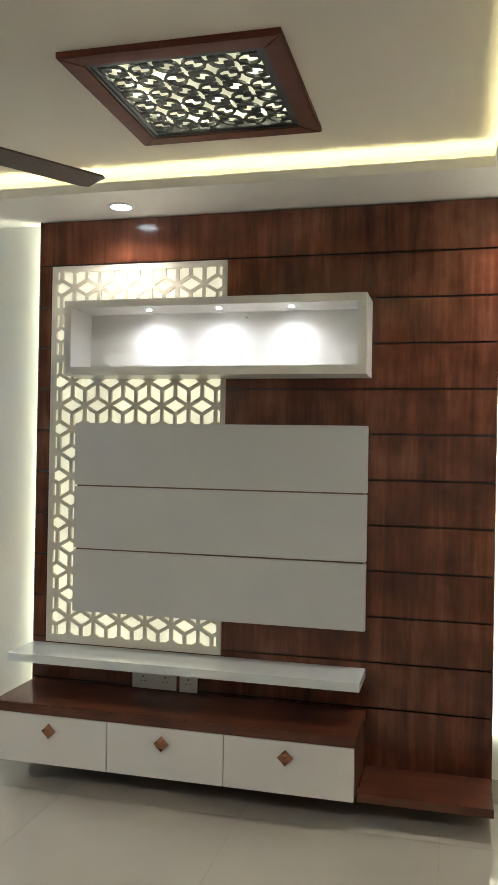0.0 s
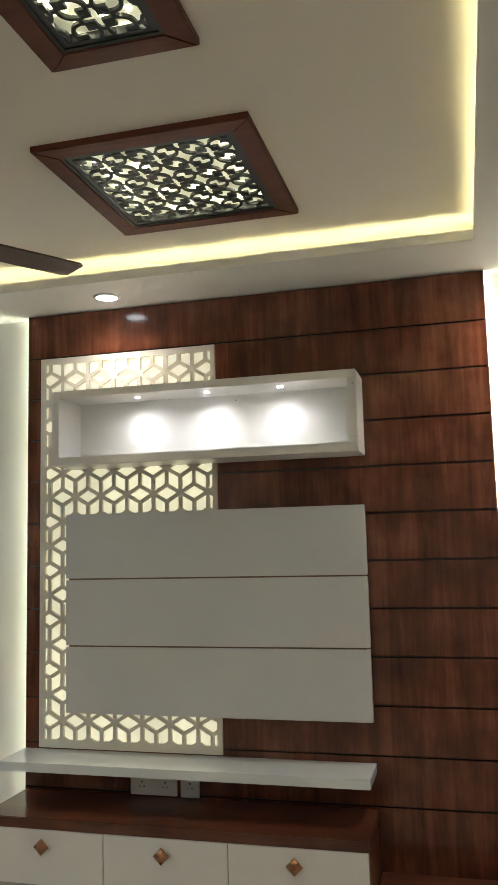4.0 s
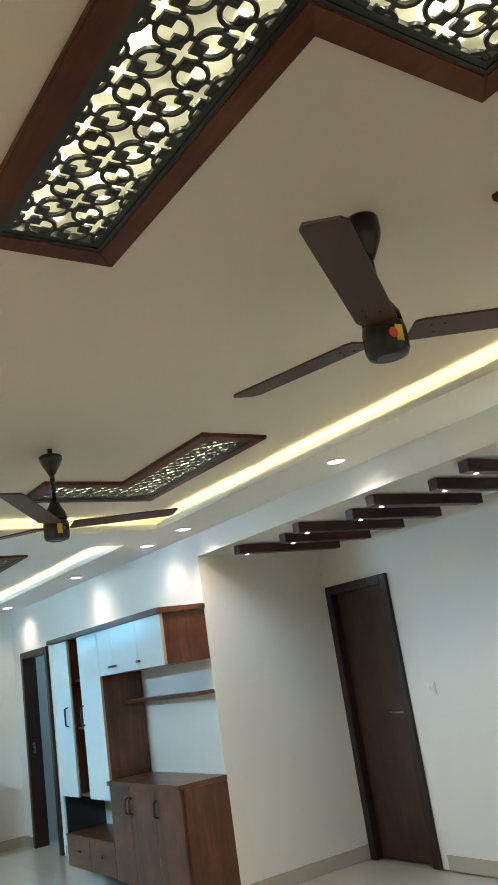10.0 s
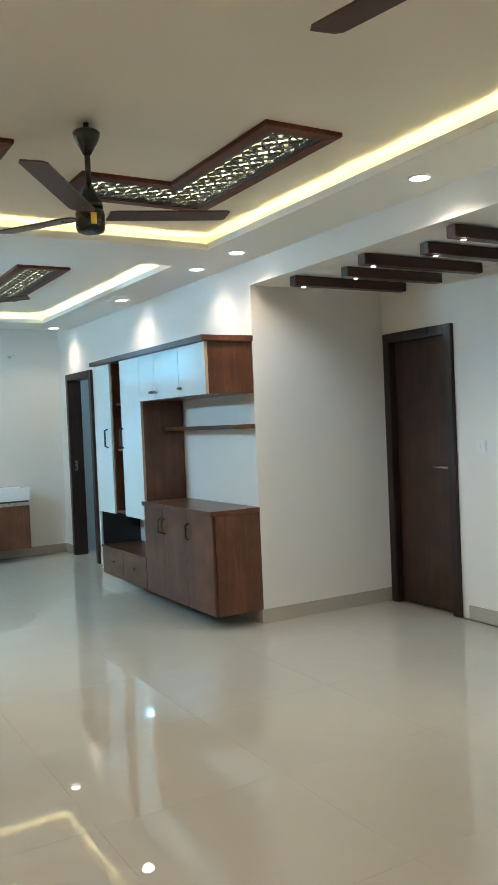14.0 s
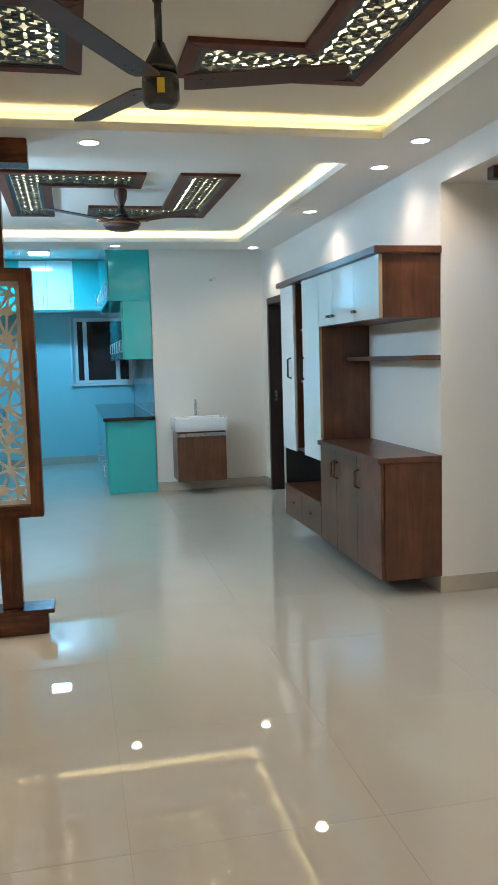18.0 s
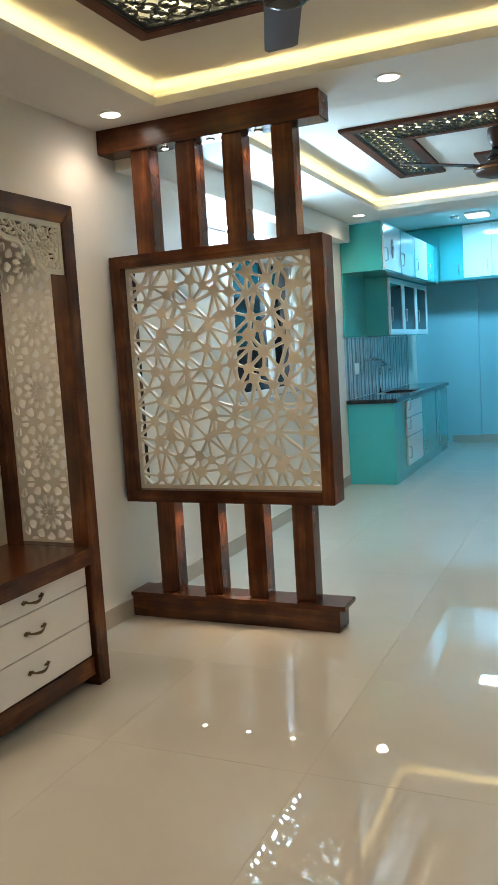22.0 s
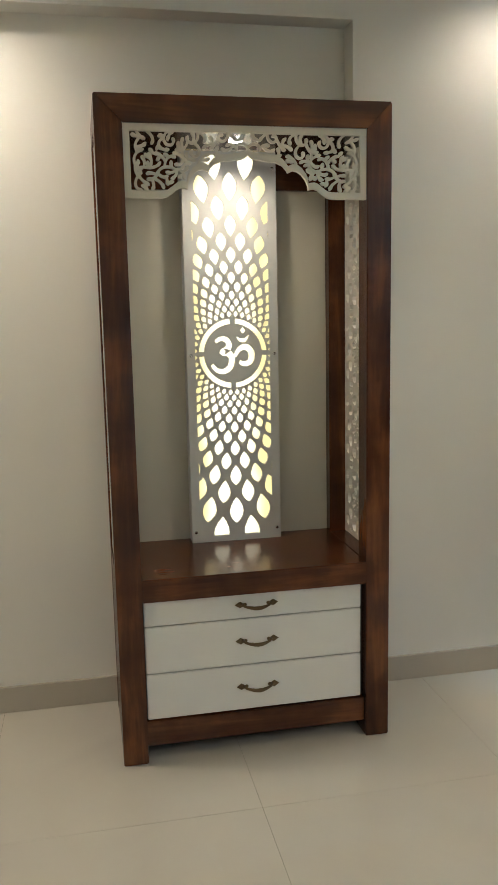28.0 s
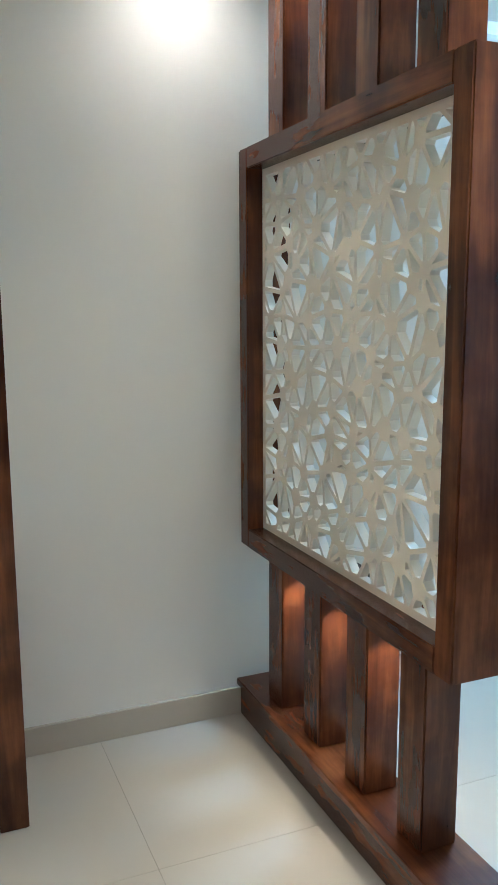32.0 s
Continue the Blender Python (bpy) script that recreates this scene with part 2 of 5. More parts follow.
DOORWOOD = wood("dark_door_veneer", (0.020, 0.009, 0.006), (0.038, 0.017, 0.011), (0.060, 0.027, 0.017), "z", 0.4)
DOORFRAME = wood("dark_door_frame", (0.012, 0.006, 0.005), (0.022, 0.011, 0.008), (0.035, 0.018, 0.012), "z", 0.4)
BEAMWOOD = wood("dark_rafter_wood", (0.024, 0.008, 0.005), (0.046, 0.015, 0.009), (0.075, 0.026, 0.015), "y", 0.4)
GREYLAM = paint("grey_laminate", (0.60, 0.60, 0.60), 0.28, 0.02, 0.0)
WHITELAM = paint("white_laminate", (0.74, 0.72, 0.68), 0.25, 0.015, 0.0)
WHITEGLOSS = paint("gloss_white_laminate", (0.72, 0.76, 0.76), 0.08, 0.015, 0.0, coat=0.4)
SCREEN = paint("beige_cut_out_board", (0.76, 0.67, 0.55), 0.45, 0.03, 0.02)
KITCHENWALL = paint("pale_aqua_wall_paint", (0.26, 0.55, 0.59), 0.5, 0.02, 0.04, 1.2)
IVORY = paint("ivory_board", (0.66, 0.62, 0.54), 0.45, 0.03, 0.02)
BACKBOARD = paint("beige_back_board", (0.56, 0.525, 0.43), 0.5, 0.02, 0.02)
GREYBOARD = paint("pale_grey_board", (0.62, 0.61, 0.59), 0.4, 0.02, 0.0)
BLACKJALI = paint("black_jali_board", (0.012, 0.016, 0.012), 0.4, 0.1, 0.0)
BLACK = paint("black_paint", (0.02, 0.019, 0.018), 0.35, 0.1, 0.0)
FANBLADE = paint("dark_brown_fan_blade", (0.060, 0.023, 0.013), 0.42, 0.08, 0.0)
FANBODY = paint("black_fan_body", (0.014, 0.013, 0.011), 0.25, 0.1, 0.0)
STICKER_Y = paint("yellow_sticker", (0.75, 0.52, 0.05), 0.4)
STICKER_R = paint("red_sticker", (0.6, 0.06, 0.03), 0.4)
TEAL = paint("teal_gloss_laminate", (0.025, 0.41, 0.41), 0.10, 0.02, 0.0, coat=0.4)
GRANITE = paint("black_granite", (0.012, 0.012, 0.013), 0.08, 0.5, 0.0, 90)
CERAMIC = paint("white_ceramic", (0.8, 0.8, 0.79), 0.08, 0.01, 0.0)
CHROME = metal("chrome", (0.75, 0.75, 0.76), 0.12)
STEEL = metal("brushed_steel", (0.55, 0.55, 0.56), 0.3)
BRONZE = metal("antique_bronze", (0.16, 0.11, 0.06), 0.35)
BRASS = metal("rose_brass", (0.40, 0.20, 0.11), 0.3)
GOLD = metal("polished_gold", (0.75, 0.52, 0.20), 0.15)
PLASTIC = paint("white_plastic", (0.75, 0.75, 0.73), 0.3, 0.01, 0.0)
UPVC = paint("white_window_frame", (0.72, 0.73, 0.74), 0.3, 0.01, 0.0)
NIGHT = paint("dark_window_glass", (0.012, 0.014, 0.018), 0.05, 0.1, 0.0)
SPLASH = striped("striped_splash_tile")
GREYROOM = paint("cool_grey_wall", (0.40, 0.44, 0.45), 0.6)
EDGEBAND = paint("pale_edge_band", (0.45, 0.33, 0.22), 0.5)

COVE_GLOW = glow("yellow_led_strip", (1.0, 0.88, 0.44), COVE_E)
COVE2_GLOW = glow("white_led_strip", (1.0, 0.87, 0.42), COVE_E)
EDGE_GLOW = glow("warm_white_led_strip", (1.0, 0.98, 0.66), EDGE_E)
JALI_GLOW = glow("lit_yellow_diffuser", (1.0, 0.90, 0.52), JALI_E, 0.12, 4.0)
BOX_GLOW = led_panel("lit_ceiling_box", (1.0, 0.91, 0.52), BOX_E)
PETAL_GLOW = strip_panel("lit_shrine_diffuser", PETAL_E)
DOT_GLOW = glow("led_dot", (1.0, 0.93, 0.62), 45.0)
LENS_GLOW = glow("downlight_lens", (1.0, 0.97, 0.9), 12.0)
MINI_GLOW = glow("small_led_lens", (1.0, 0.97, 0.92), 18.0)
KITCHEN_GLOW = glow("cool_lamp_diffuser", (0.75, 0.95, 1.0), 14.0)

# ---- mesh helpers ----
from mathutils import geometry

ORIGIN = {}


def box(x0, x1, y0, y1, z0, z1, bevel=0.003):
    bm = bmesh.new()
    bmesh.ops.create_cube(bm, size=1)
    for v in bm.verts:
        v.co = Vector(((x0 + x1) / 2 + v.co.x * (x1 - x0), (y0 + y1) / 2 + v.co.y * (y1 - y0), (z0 + z1) / 2 + v.co.z * (z1 - z0)))
    if bevel:
        bmesh.ops.bevel(bm, geom=bm.edges[:], offset=min(bevel, 0.3 * min(x1 - x0, y1 - y0, z1 - z0)), segments=2, affect="EDGES")
    return bm


def joined(*bms):
    out = bmesh.new()
    for bm in bms:
        me = bpy.data.meshes.new("tmp")
        bm.to_mesh(me)
        bm.free()
        out.from_mesh(me)
        bpy.data.meshes.remove(me)
    return out


def lathe(profile, at, segments=32, axis="z"):
    """A turned body: (radius, height) pairs about an upright line, or about y."""
    bm = bmesh.new()
    rings = []
    for r, h in profile:
        ring = []
        for k in range(segments):
            a = 2 * math.pi * k / segments
            c, s = max(r, 1e-5) * math.cos(a), max(r, 1e-5) * math.sin(a)
            p = (c, s, h) if axis == "z" else (c, h, s) if axis == "y" else (h, c, s)
            ring.append(bm.verts.new(Vector(at) + Vector(p)))
        rings.append(ring)
    for a, b in zip(rings, rings[1:]):
        for k in range(segments):
            bm.faces.new((a[k], a[(k + 1) % segments], b[(k + 1) % segments], b[k]))
    bm.faces.new(rings[0])
    bm.faces.new(rings[-1])
    bmesh.ops.recalc_face_normals(bm, faces=bm.faces[:])
    for f in bm.faces:
        f.smooth = len(f.verts) == 4
    return bm


def tube(points, radius, segments=8):
    """A round bar along a line of points."""
    bm = bmesh.new()
    pts = [Vector(p) for p in points]
    rings = []
    for i, p in enumerate(pts):
        d = (pts[min(i + 1, len(pts) - 1)] - pts[max(i - 1, 0)]).normalized()
        s = d.orthogonal().normalized() if i == 0 else (s - d * s.dot(d)).normalized()
        t = d.cross(s)
        rings.append([bm.verts.new(p + radius * (math.cos(a) * s + math.sin(a) * t)) for a in [2 * math.pi * k / segments for k in range(segments)]])
    for a, b in zip(rings, rings[1:]):
        for k in range(segments):
            bm.faces.new((a[k], a[(k + 1) % segments], b[(k + 1) % segments], b[k])).smooth = True
    bm.faces.new(rings[0])
    bm.faces.new(rings[-1])
    bmesh.ops.recalc_face_normals(bm, faces=bm.faces[:])
    return bm


def mesh_of(bm, name, mat):
    me = bpy.data.meshes.new(name)
    bm.to_mesh(me)
    bm.free()
    me.materials.append(mat)
    return me


def thing(name, at, label, category, group="", kind=""):
    ob = new(name)
    ob.location = at
    ob.empty_display_size = 0.1
    ORIGIN[ob.name] = Vector(at)
    return tagged(ob, label, category, group, kind)


def part(name, bm, mat, parent, label=""):
    """One mesh, given in world places, under a thing or under one of its parts."""
    at = ORIGIN[parent.name]
    bmesh.ops.translate(bm, verts=bm.verts[:], vec=-at)
    ob = new(name, mesh_of(bm, name, mat))
    ob.parent = parent
    ORIGIN[ob.name] = at
    return tagged(ob, label)


def solid(name, bm, mat, label="", category="", kind="structure"):
    ob = new(name, mesh_of(bm, name, mat))
    ORIGIN[ob.name] = Vector((0, 0, 0))
    return tagged(ob, label, category, "", kind)


def half(poly, p, n):
    """The piece of a convex outline on the side of a line to which n points."""
    out = []
    for i, a in enumerate(poly):
        b = poly[(i + 1) % len(poly)]
        da, db = (a[0] - p[0]) * n[0] + (a[1] - p[1]) * n[1], (b[0] - p[0]) * n[0] + (b[1] - p[1]) * n[1]
        if da >= 0:
            out.append(a)
        if (da > 0 > db) or (da < 0 < db):
            k = da / (da - db)
            out.append((a[0] + k * (b[0] - a[0]), a[1] + k * (b[1] - a[1])))
    return out


def area(poly):
    return sum(a[0] * b[1] - b[0] * a[1] for a, b in zip(poly, poly[1:] + poly[:1])) / 2


def inset(poly, d):
    if area(poly) < 0:
        poly = poly[::-1]
    out = poly
    for a, b in zip(poly, poly[1:] + poly[:1]):
        e = (b[0] - a[0], b[1] - a[1])
        l = math.hypot(*e) or 1
        n = (-e[1] / l, e[0] / l)
        out = half(out, (a[0] + n[0] * d, a[1] + n[1] * d), n)
        if len(out) < 3:
            return []
    return out


def crop(poly, u0, u1, v0, v1):
    for p, n in (((u0, 0), (1, 0)), ((u1, 0), (-1, 0)), ((0, v0), (0, 1)), ((0, v1), (0, -1))):
        poly = half(poly, p, n)
        if len(poly) < 3:
            return []
    return poly


def inside(poly, q):
    """Which of the points q lie inside an outline."""
    res = np.zeros(len(q), bool)
    for a, b in zip(poly, poly[1:] + poly[:1]):
        if a[1] != b[1]:
            cross = (a[1] > q[:, 1]) != (b[1] > q[:, 1])
            res ^= cross & (q[:, 0] < (b[0] - a[0]) * (q[:, 1] - a[1]) / (b[1] - a[1]) + a[0])
    return res


def plate(outer, holes, at, u, v, n, thick):
    """A board of that outline, cut through by holes; u, v and n are its axes."""
    pts, edges = [], []
    for loop in [outer] + [h for h in holes if len(h) > 2 and abs(area(h)) > 4e-6]:
        s = len(pts)
        pts += [Vector(p) for p in loop]
        edges += [(s + i, s + (i + 1) % len(loop)) for i in range(len(loop))]
    verts, _, faces = geometry.delaunay_2d_cdt(pts, edges, [], 0, 1e-5)[:3]
    c = np.array([[sum(verts[i][k] for i in f) / len(f) for k in (0, 1)] for f in faces])
    keep = inside(outer, c)
    for h in holes:
        if len(h) > 2:
            keep &= ~inside(h, c)
    at, u, v, n = Vector(at), Vector(u), Vector(v), Vector(n)
    bm = bmesh.new()
    front = [bm.verts.new(at + u * p[0] + v * p[1] + n * thick) for p in verts]
    back = [bm.verts.new(at + u * p[0] + v * p[1]) for p in verts]
    seen = {}
    for f, k in zip(faces, keep):
        if k:
            bm.faces.new([front[i] for i in f])
            bm.faces.new([back[i] for i in reversed(f)])
            for i, a in enumerate(f):
                e = (a, f[(i + 1) % len(f)])
                seen[e] = 1
    for a, b in list(seen):
        if (b, a) not in seen:
            bm.faces.new((front[a], back[a], back[b], front[b]))
    bmesh.ops.delete(bm, geom=[w for w in bm.verts if not w.link_faces], context="VERTS")
    bmesh.ops.recalc_face_normals(bm, faces=bm.faces[:])
    return bm


def rect(u0, u1, v0, v1):
    return [(u0, v0), (u1, v0), (u1, v1), (u0, v1)]

# ---- structure: plan in metres ----
X_EAST, X_SINK, X_KITCHEN = 5.12, -5.42, -8.5
X_BEND, Y_PEN = -4.96, 6.72
Y_NORTH, Y_SOUTH, Y_RECESS, Y_ALCOVE, Y_FOYER = 7.98, 4.44, 4.345, 9.18, 3.1
BULK, TRAY, SLAB = 2.61, 2.712, 3.05
INNER = 0.066
OPEN_L, OPEN_R, OPEN_H = -0.866, 2.08, 2.436
DOOR2_L, DOOR2_R = -5.10, -4.24
TRAYS = ((-0.63, 4.68, 4.91, 7.53), (-4.44, -1.19, 5.0, 7.53))


def boxes(*list_of):
    return joined(*[box(*b, 0) for b in list_of])


solid("wall_north", boxes(
    (X_SINK - 0.15, DOOR2_L, Y_NORTH, Y_NORTH + 0.15, 0, SLAB),
    (DOOR2_L, DOOR2_R, Y_NORTH, Y_NORTH + 0.15, 2.1, SLAB),
    (DOOR2_R, OPEN_L, Y_NORTH, Y_NORTH + 0.15, 0, SLAB),
    (OPEN_L, OPEN_R, Y_NORTH, Y_NORTH + 0.15, OPEN_H, SLAB),
    (OPEN_R, X_EAST + 0.15, Y_NORTH, Y_NORTH + 0.15, 0, SLAB)), WALL, "cream painted wall with a wide opening and a doorway", "wall")
solid("wall_east", box(X_EAST, X_EAST + 0.15, Y_FOYER, Y_NORTH, 0, SLAB, 0), WALL, "plain cream painted wall", "wall")
solid("wall_south", boxes(
    (X_KITCHEN, -3.72, Y_SOUTH - 0.2, Y_SOUTH, 0, SLAB),
    (-3.72, -2.42, Y_SOUTH - 0.2, Y_SOUTH, 0, 1.06),
    (-3.72, -2.42, Y_SOUTH - 0.2, Y_SOUTH, 2.16, SLAB),
    (-2.42, -0.005, Y_SOUTH - 0.2, Y_SOUTH, 0, SLAB),
    (-0.005, 2.6, Y_SOUTH - 0.2, Y_RECESS, 0, 2.43),
    (-0.005, 2.6, Y_SOUTH - 0.2, Y_SOUTH, 2.43, SLAB)), WALL, "cream painted wall with a shallow recess under a beam", "wall")
solid("wall_foyer", boxes((2.45, 2.6, Y_FOYER, Y_SOUTH - 0.2, 0, SLAB), (2.45, X_EAST, Y_FOYER - 0.15, Y_FOYER, 0, SLAB)), WALL, "plain cream painted wall", "wall")
solid("wall_sink", box(X_SINK - 0.15, X_SINK, Y_PEN, Y_NORTH, 0, SLAB, 0), WALL, "pale painted wall behind the wash basin", "wall")
solid("wall_kitchen", boxes((X_KITCHEN, X_SINK - 0.15, Y_PEN, Y_PEN + 0.15, 0, SLAB), (X_KITCHEN - 0.15, X_KITCHEN, Y_SOUTH - 0.2, 5.885, 0, SLAB), (X_KITCHEN - 0.15, X_KITCHEN, 5.885, Y_PEN + 0.15, 0, 1.155), (X_KITCHEN - 0.15, X_KITCHEN, 5.885, Y_PEN + 0.15, 2.11, SLAB), (X_KITCHEN - 0.15, X_KITCHEN, 6.715, Y_PEN + 0.15, 1.155, 2.11), (X_KITCHEN, X_KITCHEN + 0.06, 4.44, 5.29, 0.0, SLAB)), KITCHENWALL, "pale aqua kitchen wall with a shallow column", "wall")
solid("wall_alcove", boxes((OPEN_L - 0.15, OPEN_L, Y_NORTH + 0.15, Y_ALCOVE, 0, SLAB), (OPEN_L - 0.15, -0.83, Y_ALCOVE, Y_ALCOVE + 0.15, 0, SLAB), (-0.83, -0.09, Y_ALCOVE, Y_ALCOVE + 0.15, 2.1, SLAB), (-0.09, 2.75, Y_ALCOVE, Y_ALCOVE + 0.15, 0, SLAB), (2.6, 2.75, Y_NORTH + 0.15, Y_ALCOVE, 0, SLAB)), WALL, "pale painted alcove walls round a dark door", "wall")
solid("wall_bedroom", boxes((-5.4, -3.3, 10.4, 10.5, 0, SLAB), (-5.40, -5.30, Y_NORTH + 0.15, 10.4, 0, SLAB), (-3.4, -3.3, Y_NORTH + 0.15, 10.4, 0, SLAB)), GREYROOM, "cool grey wall seen through the doorway", "wall")
solid("ceiling_alcove", box(OPEN_L, 2.6, Y_NORTH + 0.15, Y_ALCOVE, OPEN_H, OPEN_H + 0.1, 0), CEIL, "white painted alcove ceiling", "ceiling")
solid("ceiling_bedroom", box(-5.3, -3.4, Y_NORTH + 0.15, 10.4, 2.7, 2.8, 0), CEIL, "white painted ceiling", "ceiling")


def ell_outline(cx, cy, ex, ey, wx, wy):
    """An L: arms of width wx (the one along y) and wy (the one along x), reaching from the corner to ex and ey."""
    sx, sy = (1 if ex > cx else -1), (1 if ey > cy else -1)
    out = [(cx, cy), (ex, cy), (ex, cy + sy * wy), (cx + sx * wx, cy + sy * wy), (cx + sx * wx, ey), (cx, ey)]
    return out if area(out) > 0 else out[::-1]


def shrunk(outline, k):
    """A right-angled outline moved inwards by k."""
    out, n = [], len(outline)
    for i, b in enumerate(outline):
        e0, e1 = Vector(b) - Vector(outline[i - 1]), Vector(outline[(i + 1) % n]) - Vector(b)
        out.append(Vector(b) + k * (Vector((-e0.y, e0.x)).normalized() + Vector((-e1.y, e1.x)).normalized()))
    return out


SQUARES = ((3.35, 4.05, 6.54, 7.27), (-0.10, 0.63, 5.16, 5.942))
ELLS = ((4.025, 5.285, 2.69, 6.175, 0.40, 0.41), (-0.085, 7.215, 1.267, 6.345, 0.42, 0.395), (-1.965, 5.405, -3.58, 6.39, 0.44, 0.355), (-3.58, 7.03, -1.96, 6.03, 0.43, 0.41))
BOX_HOLES = [[tuple(p) for p in shrunk(o, INNER + 0.006)] for o in [rect(*q) for q in SQUARES] + [ell_outline(*q) for q in ELLS]]

# bulkhead with two tray openings, and the trays above it
(ax0, ax1, ay0, ay1), (bx0, bx1, by0, by1) = TRAYS
solid("ceiling_bulkhead", boxes(
    (X_BEND, bx0 - 0.012, Y_SOUTH, Y_NORTH, BULK, BULK + 0.02),
    (bx0 - 0.012, bx1 + 0.012, Y_SOUTH, by0 - 0.012, BULK, BULK + 0.02), (bx0 - 0.012, bx1 + 0.012, by1 + 0.012, Y_NORTH, BULK, BULK + 0.02),
    (bx1 + 0.012, ax0 - 0.012, Y_SOUTH, Y_NORTH, BULK, BULK + 0.02),
    (ax0 - 0.012, ax1 + 0.012, Y_SOUTH, ay0 - 0.012, BULK, BULK + 0.02), (ax0 - 0.012, ax1 + 0.012, ay1 + 0.012, Y_NORTH, BULK, BULK + 0.02),
    (ax1 + 0.012, X_EAST, Y_SOUTH, Y_NORTH, BULK, BULK + 0.02), (2.6, X_EAST, Y_FOYER, Y_SOUTH, BULK, BULK + 0.02)), CEIL, "white dropped ceiling border round two lit trays", "ceiling")
solid("ceiling_slab", box(X_KITCHEN - 0.15, X_EAST + 0.15, Y_FOYER - 0.15, Y_ALCOVE + 0.15, SLAB, SLAB + 0.1, 0), CEIL, "ceiling slab", "ceiling")
solid("ceiling_kitchen", boxes((X_KITCHEN, X_BEND, Y_SOUTH, Y_PEN, 2.875, 2.915), (X_SINK, X_BEND, Y_PEN, Y_NORTH, 2.875, 2.915)), CEIL, "white painted kitchen ceiling", "ceiling")
solid("wall_kitchen_drop", box(X_BEND - 0.02, X_BEND, Y_SOUTH, Y_NORTH, BULK + 0.001, 2.875, 0), CEIL, "white edge of the dropped ceiling", "wall")
for i, (x0, x1, y0, y1) in enumerate(TRAYS):
    g = 0.13
    solid("ceiling_tray_%d" % (i + 1), joined(
        plate(rect(x0 - g, x1 + g, y0 - g, y1 + g), [h for h in BOX_HOLES if x0 < h[0][0] < x1], (0, 0, TRAY), (1, 0, 0), (0, 1, 0), (0, 0, 1), 0.012),
        box(x0 - g - 0.01, x0 - g, y0 - g, y1 + g, BULK + 0.02, TRAY, 0), box(x1 + g, x1 + g + 0.01, y0 - g, y1 + g, BULK + 0.02, TRAY, 0),
        box(x0 - g, x1 + g, y0 - g - 0.01, y0 - g, BULK + 0.02, TRAY, 0), box(x0 - g, x1 + g, y1 + g, y1 + g + 0.01, BULK + 0.02, TRAY, 0)), CEIL_UP if i == 0 else CEIL, "raised ceiling tray lit by hidden strips", "ceiling")
    solid("trim_cove_%d" % (i + 1), joined(
        box(x0 - 0.012, x0, y0 - 0.012, y1 + 0.012, BULK, BULK + 0.042, 0), box(x1, x1 + 0.012, y0 - 0.012, y1 + 0.012, BULK, BULK + 0.042, 0),
        box(x0, x1, y0 - 0.012, y0, BULK, BULK + 0.042, 0), box(x0, x1, y1, y1 + 0.012, BULK, BULK + 0.042, 0)), CEIL, "upstand that hides the light strip", "trim")
    strip = thing("led_strip", ((x0 + x1) / 2, (y0 + y1) / 2, BULK + 0.022), "glowing yellow light strip hidden in the ceiling cove", "light strip", "cove light strips")
    for b in ((x0 - 0.032, x0 - 0.020, y0 - 0.032, y1 + 0.032), (x1 + 0.020, x1 + 0.032, y0 - 0.032, y1 + 0.032), (x0 - 0.018, x1 + 0.018, y0 - 0.032, y0 - 0.020), (x0 - 0.018, x1 + 0.018, y1 + 0.020, y1 + 0.032)):
        part("strip", box(*b, BULK + 0.021, BULK + 0.027, 0), COVE_GLOW if i == 0 else COVE2_GLOW, strip)
solid("beam_south", box(-5.0, -0.97, Y_SOUTH, Y_SOUTH + 0.12, 2.43, BULK, 0.004), WALL, "painted beam under the ceiling", "beam")

# skirting
SK = 0.1
solid("baseboard", joined(
    box(DOOR2_R + 0.07, OPEN_L + 0.012, Y_NORTH - 0.012, Y_NORTH, 0, SK, 0.002), box(X_SINK, DOOR2_L - 0.07, Y_NORTH - 0.012, Y_NORTH, 0, SK, 0.002),
    box(OPEN_L, OPEN_L + 0.012, Y_NORTH, Y_ALCOVE, 0, SK, 0.002), box(-0.02, 2.6, Y_ALCOVE - 0.012, Y_ALCOVE, 0, SK, 0.002),
    box(OPEN_R - 0.012, OPEN_R, Y_NORTH - 0.012, Y_NORTH + 0.15, 0, SK, 0.002), box(OPEN_R, X_EAST, Y_NORTH - 0.012, Y_NORTH, 0, SK, 0.002),
    box(X_SINK, X_SINK + 0.012, Y_PEN, Y_NORTH - 0.012, 0, SK, 0.002), box(-5.02, 0.007, Y_SOUTH, Y_SOUTH + 0.012, 0, SK, 0.002),
    box(-0.005, 0.007, Y_RECESS, Y_SOUTH, 0, SK, 0.002), box(0.007, 2.6, Y_RECESS, Y_RECESS + 0.012, 0, SK, 0.002),
    box(X_KITCHEN + 0.06, X_KITCHEN + 0.072, 4.9, 5.29, 0, SK, 0.002), box(X_KITCHEN, X_KITCHEN + 0.012, 5.29, 6.15, 0, SK, 0.002)), SKIRT, "beige tile skirting", "skirting")


